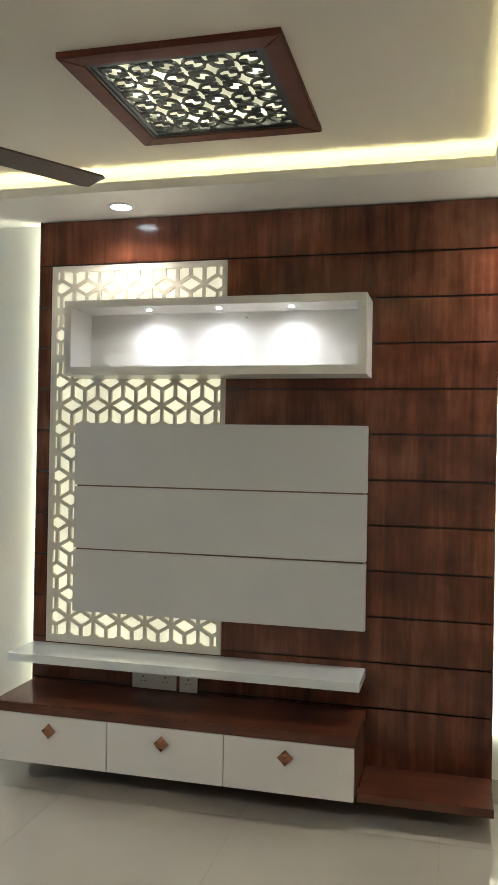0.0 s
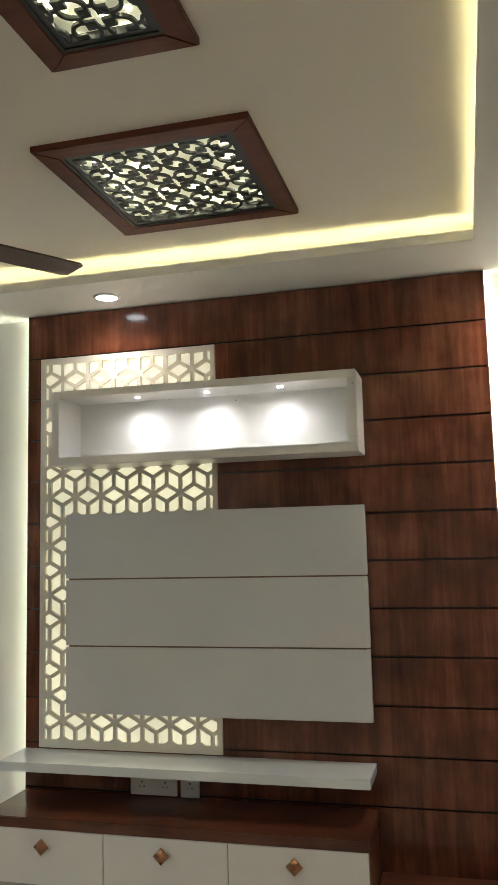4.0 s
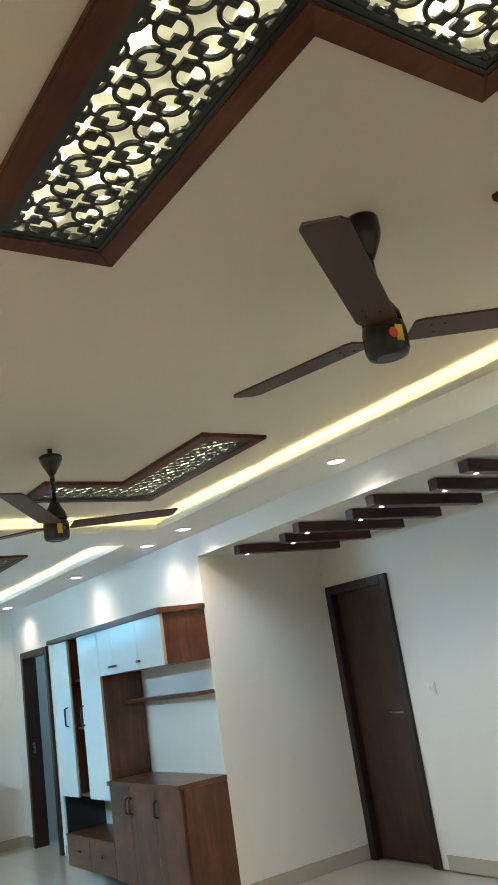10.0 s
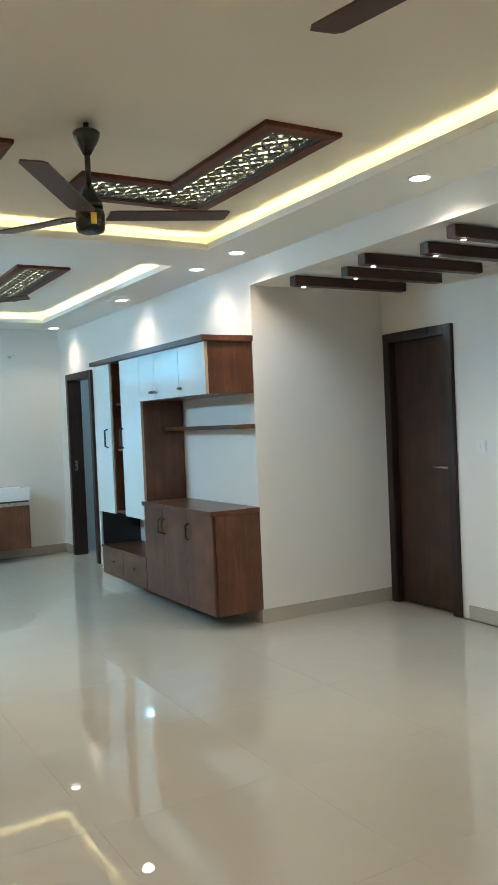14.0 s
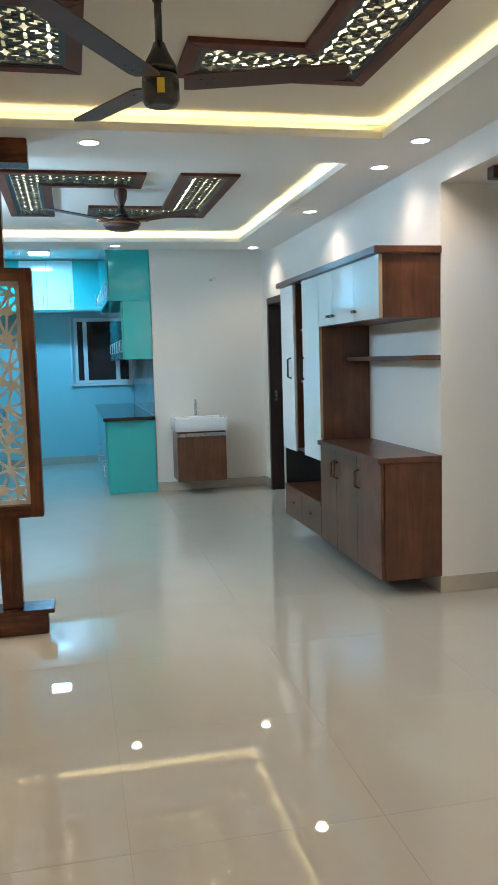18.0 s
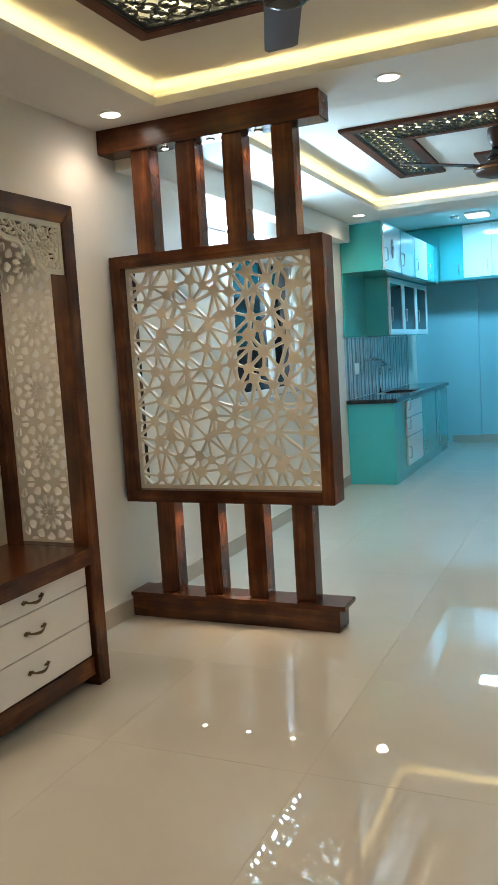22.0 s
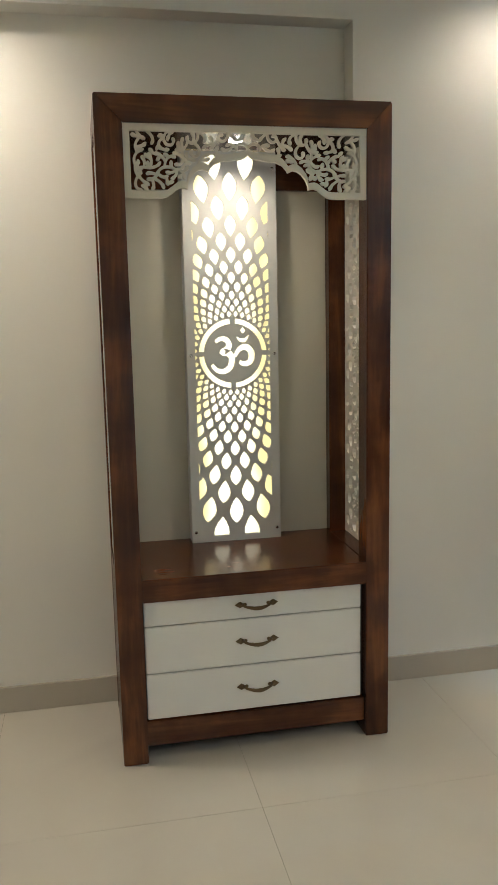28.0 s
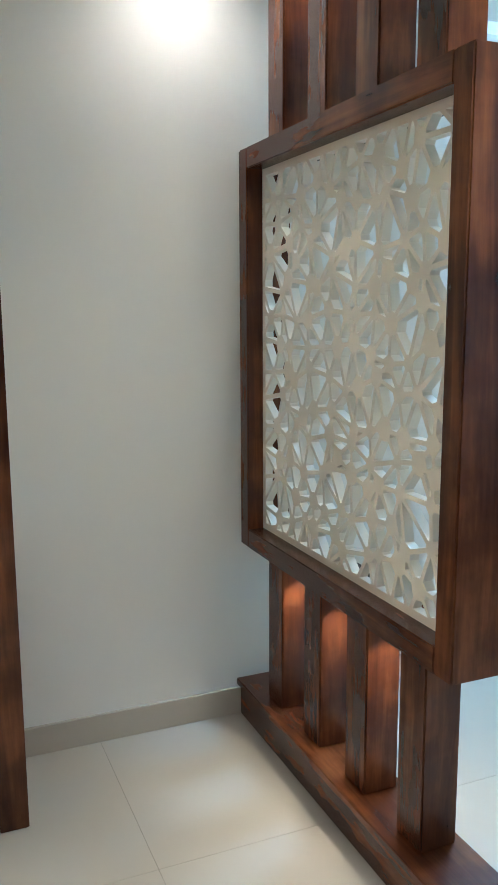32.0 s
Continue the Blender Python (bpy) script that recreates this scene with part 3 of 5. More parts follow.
# ---- doors and windows ----
def door(name, x0, x1, y, leaf_open, label):
    d = thing(name, ((x0 + x1) / 2, y, 0), label, "door", "", "structure")
    w = 0.07
    part("frame_post", box(x0, x0 + w, y - 0.03, y + 0.13, 0, 2.1, 0.004), DOORFRAME, d)
    part("frame_post", box(x1 - w, x1, y - 0.03, y + 0.13, 0, 2.1, 0.004), DOORFRAME, d)
    part("frame_head", box(x0 + w, x1 - w, y - 0.03, y + 0.13, 2.1 - w, 2.1, 0.004), DOORFRAME, d)
    if leaf_open:
        leaf = part("door_leaf", box(x1 - w - 0.04, x1 - w, y + 0.135, y + 0.85, 0.01, 2.02, 0.003), DOORWOOD, d)
        hx, hy = x1 - w - 0.055, y + 0.79
        part("door_handle", joined(box(hx, hx + 0.008, hy - 0.02, hy + 0.02, 0.95, 1.13, 0.003), tube([(hx, hy, 1.06), (hx + 0.045, hy, 1.06), (hx + 0.05, hy - 0.02, 1.06), (hx + 0.05, hy - 0.12, 1.06)], 0.008)), STEEL, leaf, "steel lever handle")
        part("latch", box(x0 + w - 0.002, x0 + w + 0.004, y + 0.02, y + 0.05, 0.98, 1.1, 0.001), STEEL, d)
    else:
        leaf = part("door_leaf", box(x0 + w + 0.003, x1 - w - 0.003, y + 0.03, y + 0.07, 0.008, 2.1 - w - 0.003, 0.003), DOORWOOD, d)
        hx, hy = x1 - w - 0.030, y + 0.03
        part("door_handle", joined(box(hx - 0.014, hx + 0.014, hy - 0.01, hy, 0.93, 1.085, 0.003), tube([(hx, hy, 1.07), (hx, hy - 0.045, 1.07), (hx - 0.02, hy - 0.05, 1.07), (hx - 0.13, hy - 0.05, 1.075)], 0.008)), STEEL, leaf, "steel lever handle")
        part("closer_arm", box(x1 - 0.24, x1 - 0.225, y - 0.038, y - 0.03, 2.05, 2.1, 0.001), BLACK, d)
    return d


door("door_1", -0.83, -0.09, Y_ALCOVE, False, "closed dark brown veneer door with a steel handle")
door("door_2", DOOR2_L, DOOR2_R, Y_NORTH, True, "open doorway with a dark brown wooden frame")


def window(name, at, u, width, height, n, label, split):
    """A sliding window in its opening; u runs along the wall, n out of it into the room."""
    d = thing(name, at, label, "window", "", "structure")
    at, u, n, z = Vector(at), Vector(u), Vector(n), Vector((0, 0, 1))

    def slab(name, a0, a1, b0, b1, d0, d1, mat, parent, label=""):
        c = [at + u * a + z * b + n * k for a in (a0, a1) for b in (b0, b1) for k in (d0, d1)]
        lo, hi = [min(p[i] for p in c) for i in range(3)], [max(p[i] for p in c) for i in range(3)]
        return part(name, box(lo[0], hi[0], lo[1], hi[1], lo[2], hi[2], 0.003), mat, parent, label)

    f = 0.05
    slab("window_frame", 0, width, 0, f, -0.12, -0.04, UPVC, d)
    slab("window_frame", 0, width, height - f, height, -0.12, -0.04, UPVC, d)
    slab("window_frame", 0, f, f, height - f, -0.12, -0.04, UPVC, d)
    slab("window_frame", width - f, width, f, height - f, -0.12, -0.04, UPVC, d)
    for s in split:
        slab("mullion", s - 0.03, s + 0.03, f, height - f, -0.11, -0.035, UPVC, d)
    edges = [f] + list(split) + [width - f]
    for a, b in zip(edges, edges[1:]):
        slab("pane", a, b, f, height - f, -0.085, -0.08, NIGHT, d, "dark glass against the night")
    slab("window_sill", -0.04, width + 0.04, -0.03, 0.0, -0.14, 0.03, CERAMIC, d)
    return d


window("window_1", (-3.72, Y_SOUTH, 1.06), (1, 0, 0), 1.30, 1.10, (0, 1, 0), "white sliding window, dark at night", (0.50,))
part("open_sash", box(X_KITCHEN + 0.002, X_KITCHEN + 0.05, 5.83, 5.852, 1.13, 2.13, 0.003), UPVC, window("window_2", (X_KITCHEN, 5.885, 1.155), (0, 1, 0), 0.83, 0.955, (1, 0, 0), "white kitchen window, dark at night", (0.16, 0.62)))


# ---- ceiling light boxes ----
def ring_cell(p):
    """One repeat of the black ceiling fretwork: four small diamonds round the node, a ring on each link."""
    out = []

    def band(cx, cy, r0, r1, k):
        a = [2 * math.pi * i / k for i in range(k)]
        out.append(([(cx + r1 * math.cos(q), cy + r1 * math.sin(q)) for q in a], [(cx + r0 * math.cos(q), cy + r0 * math.sin(q)) for q in a]))
    for cx, cy in ((0.5, 0.0), (0.0, 0.5)):
        band(cx * p, cy * p, 0.236 * p, 0.318 * p, 24)
    for sx, sy in ((1, 0), (-1, 0), (0, 1), (0, -1)):
        band(sx * 0.262 * p, sy * 0.262 * p, 0.032 * p, 0.172 * p, 4)
    for sx, sy in ((1, 1), (-1, 1), (1, -1), (-1, -1)):
        band(sx * 0.235 * p, sy * 0.235 * p, 0.004 * p, 0.066 * p, 4)
    return out


def fretwork(x0, x1, y0, y1, cx, cy, z, p, th=0.009):
    """Rings and diamonds over a rectangle, cut off at its edges."""
    c = math.sqrt(0.5)
    m = int(1.5 * (x1 - x0 + y1 - y0) / p) + 2
    verts, faces = [], []
    e = 0.004
    for i in range(-m, m):
        for j in range(-m, m):
            u, v = cx + (i - j) * c * p, cy + (i + j) * c * p
            if max(x0 - u, u - x1, y0 - v, v - y1) > 1.2 * p:
                continue
            for level, (o, n) in enumerate(ring_cell(p)):
                k, lo = len(o), z + 0.00035 * (level - 5)
                hi = lo + th - 0.0007 * level
                o, n = [[(cx + c * (i * p + a - j * p - b), cy + c * (i * p + a + j * p + b)) for a, b in q] for q in (o, n)]
                hits = [x0 - e < a < x1 + e and y0 - e < b < y1 + e for a, b in o]
                if all(hits):
                    s = len(verts)
                    verts += [(a, b, lo) for a, b in o + n] + [(a, b, hi) for a, b in o + n]
                    for g in range(k):
                        f = (g + 1) % k
                        faces += [(s + g, s + f, s + k + f, s + k + g), (s + 2 * k + f, s + 2 * k + g, s + 3 * k + g, s + 3 * k + f),
                                  (s + g, s + 2 * k + g, s + 2 * k + f, s + f), (s + k + f, s + 3 * k + f, s + 3 * k + g, s + k + g)]
                elif any(hits):
                    for g in range(k):
                        f = (g + 1) % k
                        q = crop([o[g], o[f], n[f], n[g]], x0 - e, x1 + e, y0 - e, y1 + e)
                        if len(q) > 2:
                            s, w = len(verts), len(q)
                            verts += [(a, b, lo) for a, b in q] + [(a, b, hi) for a, b in q]
                            faces += [tuple(range(s, s + w)), tuple(range(s + 2 * w - 1, s + w - 1, -1))]
                            faces += [(s + h, s + w + h, s + w + (h + 1) % w, s + (h + 1) % w) for h in range(w)]
    me = bpy.data.meshes.new("tmp")
    me.from_pydata(verts, [], faces)
    bm = bmesh.new()
    bm.from_mesh(me)
    bpy.data.meshes.remove(me)
    bmesh.ops.recalc_face_normals(bm, faces=bm.faces[:])
    return bm


def bar(q, z0, z1, bevel=0.0):
    bm = bmesh.new()
    lo, hi = [bm.verts.new((p[0], p[1], z0)) for p in q], [bm.verts.new((p[0], p[1], z1)) for p in q]
    bm.faces.new(lo)
    bm.faces.new(hi)
    for k in range(4):
        bm.faces.new((lo[k], lo[(k + 1) % 4], hi[(k + 1) % 4], hi[k]))
    bmesh.ops.recalc_face_normals(bm, faces=bm.faces[:])
    if bevel:
        bmesh.ops.bevel(bm, geom=[e for e in bm.edges if abs(e.verts[0].co.z - z0) + abs(e.verts[1].co.z - z0) < 1e-5], offset=bevel, segments=2, affect="EDGES")
    return bm


def light_box(outline, rects, label, group, centre, z=2.691, p=0.1245):
    """A timber frame of that outline under the tray, black fretwork in it and a lit panel above."""
    n = len(outline)
    d = thing("ceiling_light_box", (sum(q[0] for q in outline) / n, sum(q[1] for q in outline) / n, z), label, "ceiling light", group)
    inner, lip = shrunk(outline, INNER), shrunk(outline, INNER + 0.010)
    for i in range(n):
        j = (i + 1) % n
        part("frame_board", bar([outline[i], outline[j], inner[j], inner[i]], z, TRAY, 0.003), FRAMEWOOD, d)
        part("inner_rim", bar([inner[i], inner[j], lip[j], lip[i]], z + 0.004, z + 0.045), BLACKJALI, d)
    edge = shrunk(outline, INNER + 0.026)
    for i in range(n):
        j = (i + 1) % n
        part("fretwork_border", bar([lip[i], lip[j], edge[j], edge[i]], z + 0.0075, z + 0.0205), BLACKJALI, d)
    for r in rects:
        tagged(part("fretwork", fretwork(*r, *centre, z + 0.011, p), BLACKJALI, d, "black cut-out fretwork"), kind="stuff")
        part("diffuser", box(r[0] - 0.01, r[1] + 0.01, r[2] - 0.01, r[3] + 0.01, z + 0.040, z + 0.045, 0), BOX_GLOW, d, "lit warm white panel")


    loop, dots = shrunk(outline, INNER + 0.065), []
    for i in range(n):
        a, b = loop[i], loop[(i + 1) % n]
        m = max(2, int((b - a).length / 0.058))
        for k in range(m):
            q = a + (b - a) * (k / m)
            dots.append(box(q.x - 0.005, q.x + 0.005, q.y - 0.005, q.y + 0.005, z + 0.036, z + 0.0395, 0))
    tagged(part("led_strip", joined(*dots), DOT_GLOW, d, "string of small lit diodes"), kind="stuff")


LB = "reddish brown timber ceiling frame with lit black fretwork"
w = INNER + 0.010
for q in SQUARES:
    light_box(rect(*q), [(q[0] + w, q[1] - w, q[2] + w, q[3] - w)], "square " + LB, "light boxes of the large tray", ((q[0] + q[1]) / 2, (q[2] + q[3]) / 2))
for k, (cx, cy, ex, ey, wx, wy) in enumerate(ELLS):
    sx, sy = (1 if ex > cx else -1), (1 if ey > cy else -1)
    xs, ys = sorted((cx + sx * w, ex - sx * w)), sorted((cy + sy * w, cy + sy * (wy - w)))
    xs2, ys2 = sorted((cx + sx * w, cx + sx * (wx - w))), sorted((cy + sy * (wy - w), ey - sy * w))
    light_box(ell_outline(cx, cy, ex, ey, wx, wy), [(*xs, *ys), (*xs2, *ys2)], "L-shaped " + LB, "light boxes of the %s tray" % ("large" if k < 2 else "small"), (cx + sx * wx / 2, cy + sy * wy / 2))


# ---- downlights ----
def downlight(x, y, z=BULK, color=NEUTRAL, watts=DOWN_W, angle=138):
    d = thing("downlight", (x, y, z), "round white recessed downlight switched on", "ceiling light", "downlights")
    part("rim", lathe([(0.062, 0.0), (0.062, -0.004), (0.054, -0.007), (0.048, -0.006), (0.048, 0.0)], (x, y, z), 32), PLASTIC, d)
    part("lens", lathe([(0.048, -0.001), (0.048, -0.0045), (0.03, -0.0055)], (x, y, z), 32), LENS_GLOW, d, "glowing white lens")
    lamp("downlight_lamp", "SPOT", pose(x, y, z - 0.012), watts, color, 0.055, angle, 1.0)


# last two are unseen, added in the south row to light the television wall
for x, y, k in ((4.89, 7.777, 1), (3.052, 7.74, 0.42), (1.157, 7.76, 1.12), (-0.634, 7.752, 0.7), (-1.245, 7.755, 0.32), (-2.745, 7.755, 0.40), (-4.80, 7.75, 0.42), (-0.865, 5.985, 1.0), (-4.68, 6.315, 0.65), (-4.55, 4.79, 0.55), (-0.608, 4.668, 0.3), (1.5, 4.66, 1.15), (3.04, 4.66, 1.1), (4.89, 4.66, 1)):
    downlight(x, y, watts=DOWN_W * k, angle=138 if y > 5 else 152 if x < 0 else 164)
solid("ceiling_hatch", box(-2.80, -2.56, 7.62, 7.72, BULK - 0.003, BULK, 0.001), CEIL, "small flush ceiling cover plate", "cover", "structure")


# unseen lamp, added to brighten the bedroom wall behind the open doorway
bl = thing("ceiling_lamp", (-4.35, 9.2, 2.7), "unseen cool white ceiling lamp added to light the bedroom wall", "ceiling light")
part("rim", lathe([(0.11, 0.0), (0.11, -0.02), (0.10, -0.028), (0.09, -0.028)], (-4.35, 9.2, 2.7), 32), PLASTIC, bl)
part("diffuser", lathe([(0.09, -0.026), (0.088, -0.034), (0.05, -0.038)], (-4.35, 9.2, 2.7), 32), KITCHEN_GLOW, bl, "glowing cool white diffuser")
lamp("bedroom_fill_lamp", "AREA", pose(-4.35, 9.2, 2.655), 13.0, (0.50, 0.80, 1.0), 0.16, 0.16)


# ---- ceiling fans ----
def fan(x, y, turn, drop, brass, low=0.0):
    z = TRAY
    f = thing("ceiling_fan", (x, y, z), "dark brown three-bladed ceiling fan with %s motor, at rest" % ("a bronze" if brass else "a black"), "fan", "ceiling fans")
    part("canopy", lathe([(0.05, 0.0), (0.056, -0.006), (0.054, -0.022), (0.044, -0.045), (0.028, -0.072), (0.016, -0.095)] if low else [(0.044, 0.0), (0.048, -0.008), (0.048, -0.045), (0.042, -0.07), (0.026, -0.105), (0.016, -0.125)], (x, y, z - low)), FANBLADE if brass else FANBODY, f)
    part("rod", lathe([(0.012, 0.0), (0.012, -drop + 0.1)], (x, y, z), 16), FANBODY, f)
    part("lower_cup", lathe([(0.018, -drop + 0.14), (0.03, -drop + 0.11), (0.052, -drop + 0.07), (0.055, -drop + 0.045)], (x, y, z)), FANBODY, f)
    mat = FANBLADE if brass else FANBODY
    if brass:
        motor = part("motor", lathe([(0.05, -drop + 0.05), (0.10, -drop + 0.03), (0.135, -drop), (0.12, -drop - 0.03), (0.05, -drop - 0.05)], (x, y, z)), mat, f, "rounded bronze motor housing")
        part("trim_ring", lathe([(0.137, -drop + 0.006), (0.141, -drop), (0.137, -drop - 0.006)], (x, y, z)), BRASS, motor, "brass trim ring")
    else:
        motor = part("motor", lathe([(0.045, -drop + 0.045), (0.057, -drop + 0.036), (0.060, -drop + 0.02), (0.060, -drop - 0.035), (0.053, -drop - 0.050), (0.035, -drop - 0.056)], (x, y, z)), mat, f, "black motor housing")
        def on_motor(q, m, r, label):
            """A sticker of that outline (angle, height) wrapped round the housing."""
            bm = bmesh.new()
            bm.faces.new([bm.verts.new((x + r * math.cos(a), y + r * math.sin(a), z - drop + h)) for a, h in q])
            part("sticker", bm, m, motor, label)
        for k in range(4):
            on_motor([(-0.30 + 0.1 * (k + d), h) for d, h in ((0, -0.030), (1, -0.030), (1, 0.016), (0, 0.016))], STICKER_Y, 0.0606, "yellow rating sticker")
        if not low:
            on_motor([(-0.42 + 0.20 * math.cos(t), -0.007 + 0.0155 * math.sin(t)) for t in [2 * math.pi * i / 16 for i in range(16)]], STICKER_R, 0.0616, "round red rating mark")
    for k in range(3):
        a = radians(turn + 120 * k)
        rot = Matrix.Rotation(a, 4, "Z")
        bm = bmesh.new()
        rows = []
        for s in (0.075, 0.10, 0.16, 0.35, 0.50, 0.585, 0.605):
            w = 0.044 if s < 0.1 else 0.053 if s < 0.59 else 0.040
            rows.append([bm.verts.new((s, t * w, tz - 0.006 * t + 0.062 * (s - 0.075))) for t in (-1, 0, 1) for tz in (0.003, -0.003)])
        for r0, r1 in zip(rows, rows[1:]):
            for i, j in ((0, 2), (2, 4)):
                bm.faces.new((r0[i], r0[j], r1[j], r1[i]))
                bm.faces.new((r0[i + 1], r1[i + 1], r1[j + 1], r0[j + 1]))
            bm.faces.new((r0[0], r1[0], r1[1], r0[1]))
            bm.faces.new((r0[4], r0[5], r1[5], r1[4]))
        for r in (rows[0], rows[-1]):
            bm.faces.new((r[0], r[1], r[3], r[2]))
            bm.faces.new((r[2], r[3], r[5], r[4]))
        bmesh.ops.recalc_face_normals(bm, faces=bm.faces[:])
        bm.transform(Matrix.Translation((x, y, z - drop + 0.02)) @ rot)
        blade = part("blade", bm, FANBLADE, f)
        for s, t in ((0.13, -0.02), (0.15, 0.02), (0.17, -0.02)):
            p = Matrix.Translation((x, y, z - drop + 0.016)) @ rot @ Vector((s, t, 0.062 * (s - 0.075) - 0.12 * t))
            part("screw", lathe([(0.005, 0.0), (0.004, -0.003)], p, 10), BLACK, blade)
        if brass:
            bm = box(0.10, 0.2, -0.03, 0.03, -0.012, -0.005, 0.002)
            bm.transform(Matrix.Translation((x, y, z - drop + 0.02)) @ rot)
            part("blade_bracket", bm, BRASS, blade, "brass blade bracket")
    return f


fan(3.117, 6.26, -54.3, 0.362, False)
fan(0.926, 6.16, -38, 0.395, False, 0.034)
fan(-2.54, 6.25, 60, 0.25, True)


# ---- alcove rafters ----
for i in range(7):
    x0, y0 = -0.46 + 0.37 * i, 8.055 if i % 2 == 0 else 8.21
    r = thing("ceiling_rafter", (x0 + 0.035, (y0 + 9.03) / 2, 2.43), "dark brown decorative ceiling beam with a small light", "beam", "alcove ceiling beams")
    bm = box(x0, x0 + 0.07, y0, 9.03, 2.365, 2.43, 0.003)
    part("beam", bm, BEAMWOOD, r)
    part("spot_rim", lathe([(0.018, 0), (0.018, -0.004), (0.012, -0.005)], (x0 + 0.035, y0 + 0.09, 2.365), 16), CHROME, r)
    part("spot_lens", lathe([(0.012, -0.003), (0.012, -0.007)], (x0 + 0.035, y0 + 0.09, 2.365), 16), MINI_GLOW, r, "small bright light")
    lamp("rafter_lamp", "SPOT", pose(x0 + 0.035, y0 + 0.09, 2.35), 5.0, (0.50, 0.76, 1.0), 0.015, 160, 1.0)


def switch_plate(x0, x1, z0, z1, y, keys, label="white switch plate with rocker keys"):
    d = thing("switch_plate", ((x0 + x1) / 2, y, z0), label, "switch")
    part("plate", box(x0, x1, y - 0.009, y, z0, z1, 0.003), PLASTIC, d)
    w = (x1 - x0 - 0.02) / keys
    for k in range(keys):
        part("key", box(x0 + 0.01 + k * w + 0.001, x0 + 0.01 + (k + 1) * w - 0.001, y - 0.013, y - 0.008, z0 + 0.02, z1 - 0.02, 0.002), PLASTIC, d)


switch_plate(0.10, 0.188, 1.18, 1.265, Y_ALCOVE, 2)


# ---- television wall ----
wp = thing("wall_panel", (3.64, 7.955, 0.02), "reddish brown wood veneer wall panel with horizontal grooves", "wall panel", "", "structure")
PX0, PX1 = 2.556, 4.718
part("backing", box(PX0 + 0.0005, PX1 - 0.0005, 7.931, 7.955, 0.02, BULK - 0.001, 0), BLACK, wp)
seams = [0.02] + [0.38 + 0.201 * k for k in range(11)] + [BULK - 0.002]
for z0, z1 in zip(seams, seams[1:]):
    part("panel", box(PX0, PX1, 7.91, 7.931, z0 + 0.0035, z1 - 0.0035, 0.002), TVWOOD, wp)
for x in (PX0 - 0.003, PX1):
    part("edge_lipping", box(x, x + 0.003, 7.911, 7.955, 0.02, BULK - 0.001, 0.001), TVWOOD, wp)
for s, x in ((-1, PX0 + 0.02), (1, PX1 - 0.02)):
    strip = thing("led_strip", (x, 7.967, 1.3), "glowing white light strip behind the wall panel edge", "light strip", "panel edge light strips")
    part("strip", box(x - 0.006, x + 0.006, 7.957, 7.976, 0.3, BULK - 0.02, 0), EDGE_GLOW, strip)

# backlit lattice of tumbling blocks
J = thing("backlit_lattice", (3.055, 7.905, 0.55), "ivory tumbling-block lattice lit from behind", "wall panel")
jx0, jx1, jz0, jz1 = 2.635, 3.518, 0.562, 2.381
a = 0.0759
w3 = a * math.sqrt(3)
holes = []
for r in range(-1, 18):
    for c in range(-2, 8):
        hx, hz = 2.816 + c * w3 + (w3 / 2 if r % 2 else 0), 2.276 - a / 2 - r * 1.5 * a
        top, bot, lft, rgt = (hx, hz + a), (hx, hz - a), -w3 / 2, w3 / 2
        up_l, up_r, dn_l, dn_r = (hx + lft, hz + a / 2), (hx + rgt, hz + a / 2), (hx + lft, hz - a / 2), (hx + rgt, hz - a / 2)
        for q in ([top, up_l, (hx, hz), up_r], [up_l, dn_l, bot, (hx, hz)], [up_r, (hx, hz), bot, dn_r]):
            q = inset(q, 0.0088)
            q = crop(q, jx0 + 0.027, jx1 - 0.022, jz0 + 0.036, jz1 - 0.028) if len(q) > 2 else []
            if len(q) > 2 and abs(area(q)) > 6e-5:
                holes.append(q)
part("lattice", plate(rect(jx0, jx1, jz0, jz1), holes, (0, 7.902, 0), (1, 0, 0), (0, 0, 1), (0, -1, 0), 0.014), IVORY, J)
part("diffuser", box(jx0 + 0.004, jx1 - 0.004, 7.9035, 7.9085, jz0 + 0.004, jz1 - 0.004, 0), JALI_GLOW, J, "lit yellow diffuser")

tv = thing("tv_backboard", (3.475, 7.90, 0.69), "grey laminate television backboard in three boards", "panel")
for k in range(3):
    z0 = 0.721 + k * 0.3015
    part("board", box(2.787, 4.179, 7.855, 7.887, z0 + 0.0035, z0 + 0.298, 0.002), GREYLAM, tv)
part("spacer", box(2.80, 4.166, 7.862, 7.888, 0.73, 1.615, 0), BRONZE, tv, "thin dark bronze joint strips")

sh = thing("display_box", (3.5, 7.68, 1.81), "white open display box lit inside by small spots", "shelf")
sx0, sx1, sz0, sz1, sy0, sy1 = 2.818, 4.188, 1.832, 2.170, 7.66, 7.885
part("top_board", box(sx0, sx1, sy0, sy1, sz1 - 0.034, sz1, 0.002), WHITELAM, sh)
part("bottom_board", box(sx0, sx1, sy0, sy1, sz0, sz0 + 0.038, 0.002), WHITELAM, sh)
part("side_board", box(sx0, sx0 + 0.035, sy0, sy1, sz0 + 0.038, sz1 - 0.034, 0.002), WHITELAM, sh)
part("side_board", box(sx1 - 0.038, sx1, sy0, sy1, sz0 + 0.038, sz1 - 0.034, 0.002), WHITELAM, sh)
part("back_board", box(sx0 + 0.035, sx1 - 0.038, sy1 - 0.012, sy1, sz0 + 0.038, sz1 - 0.034, 0), WHITELAM, sh)
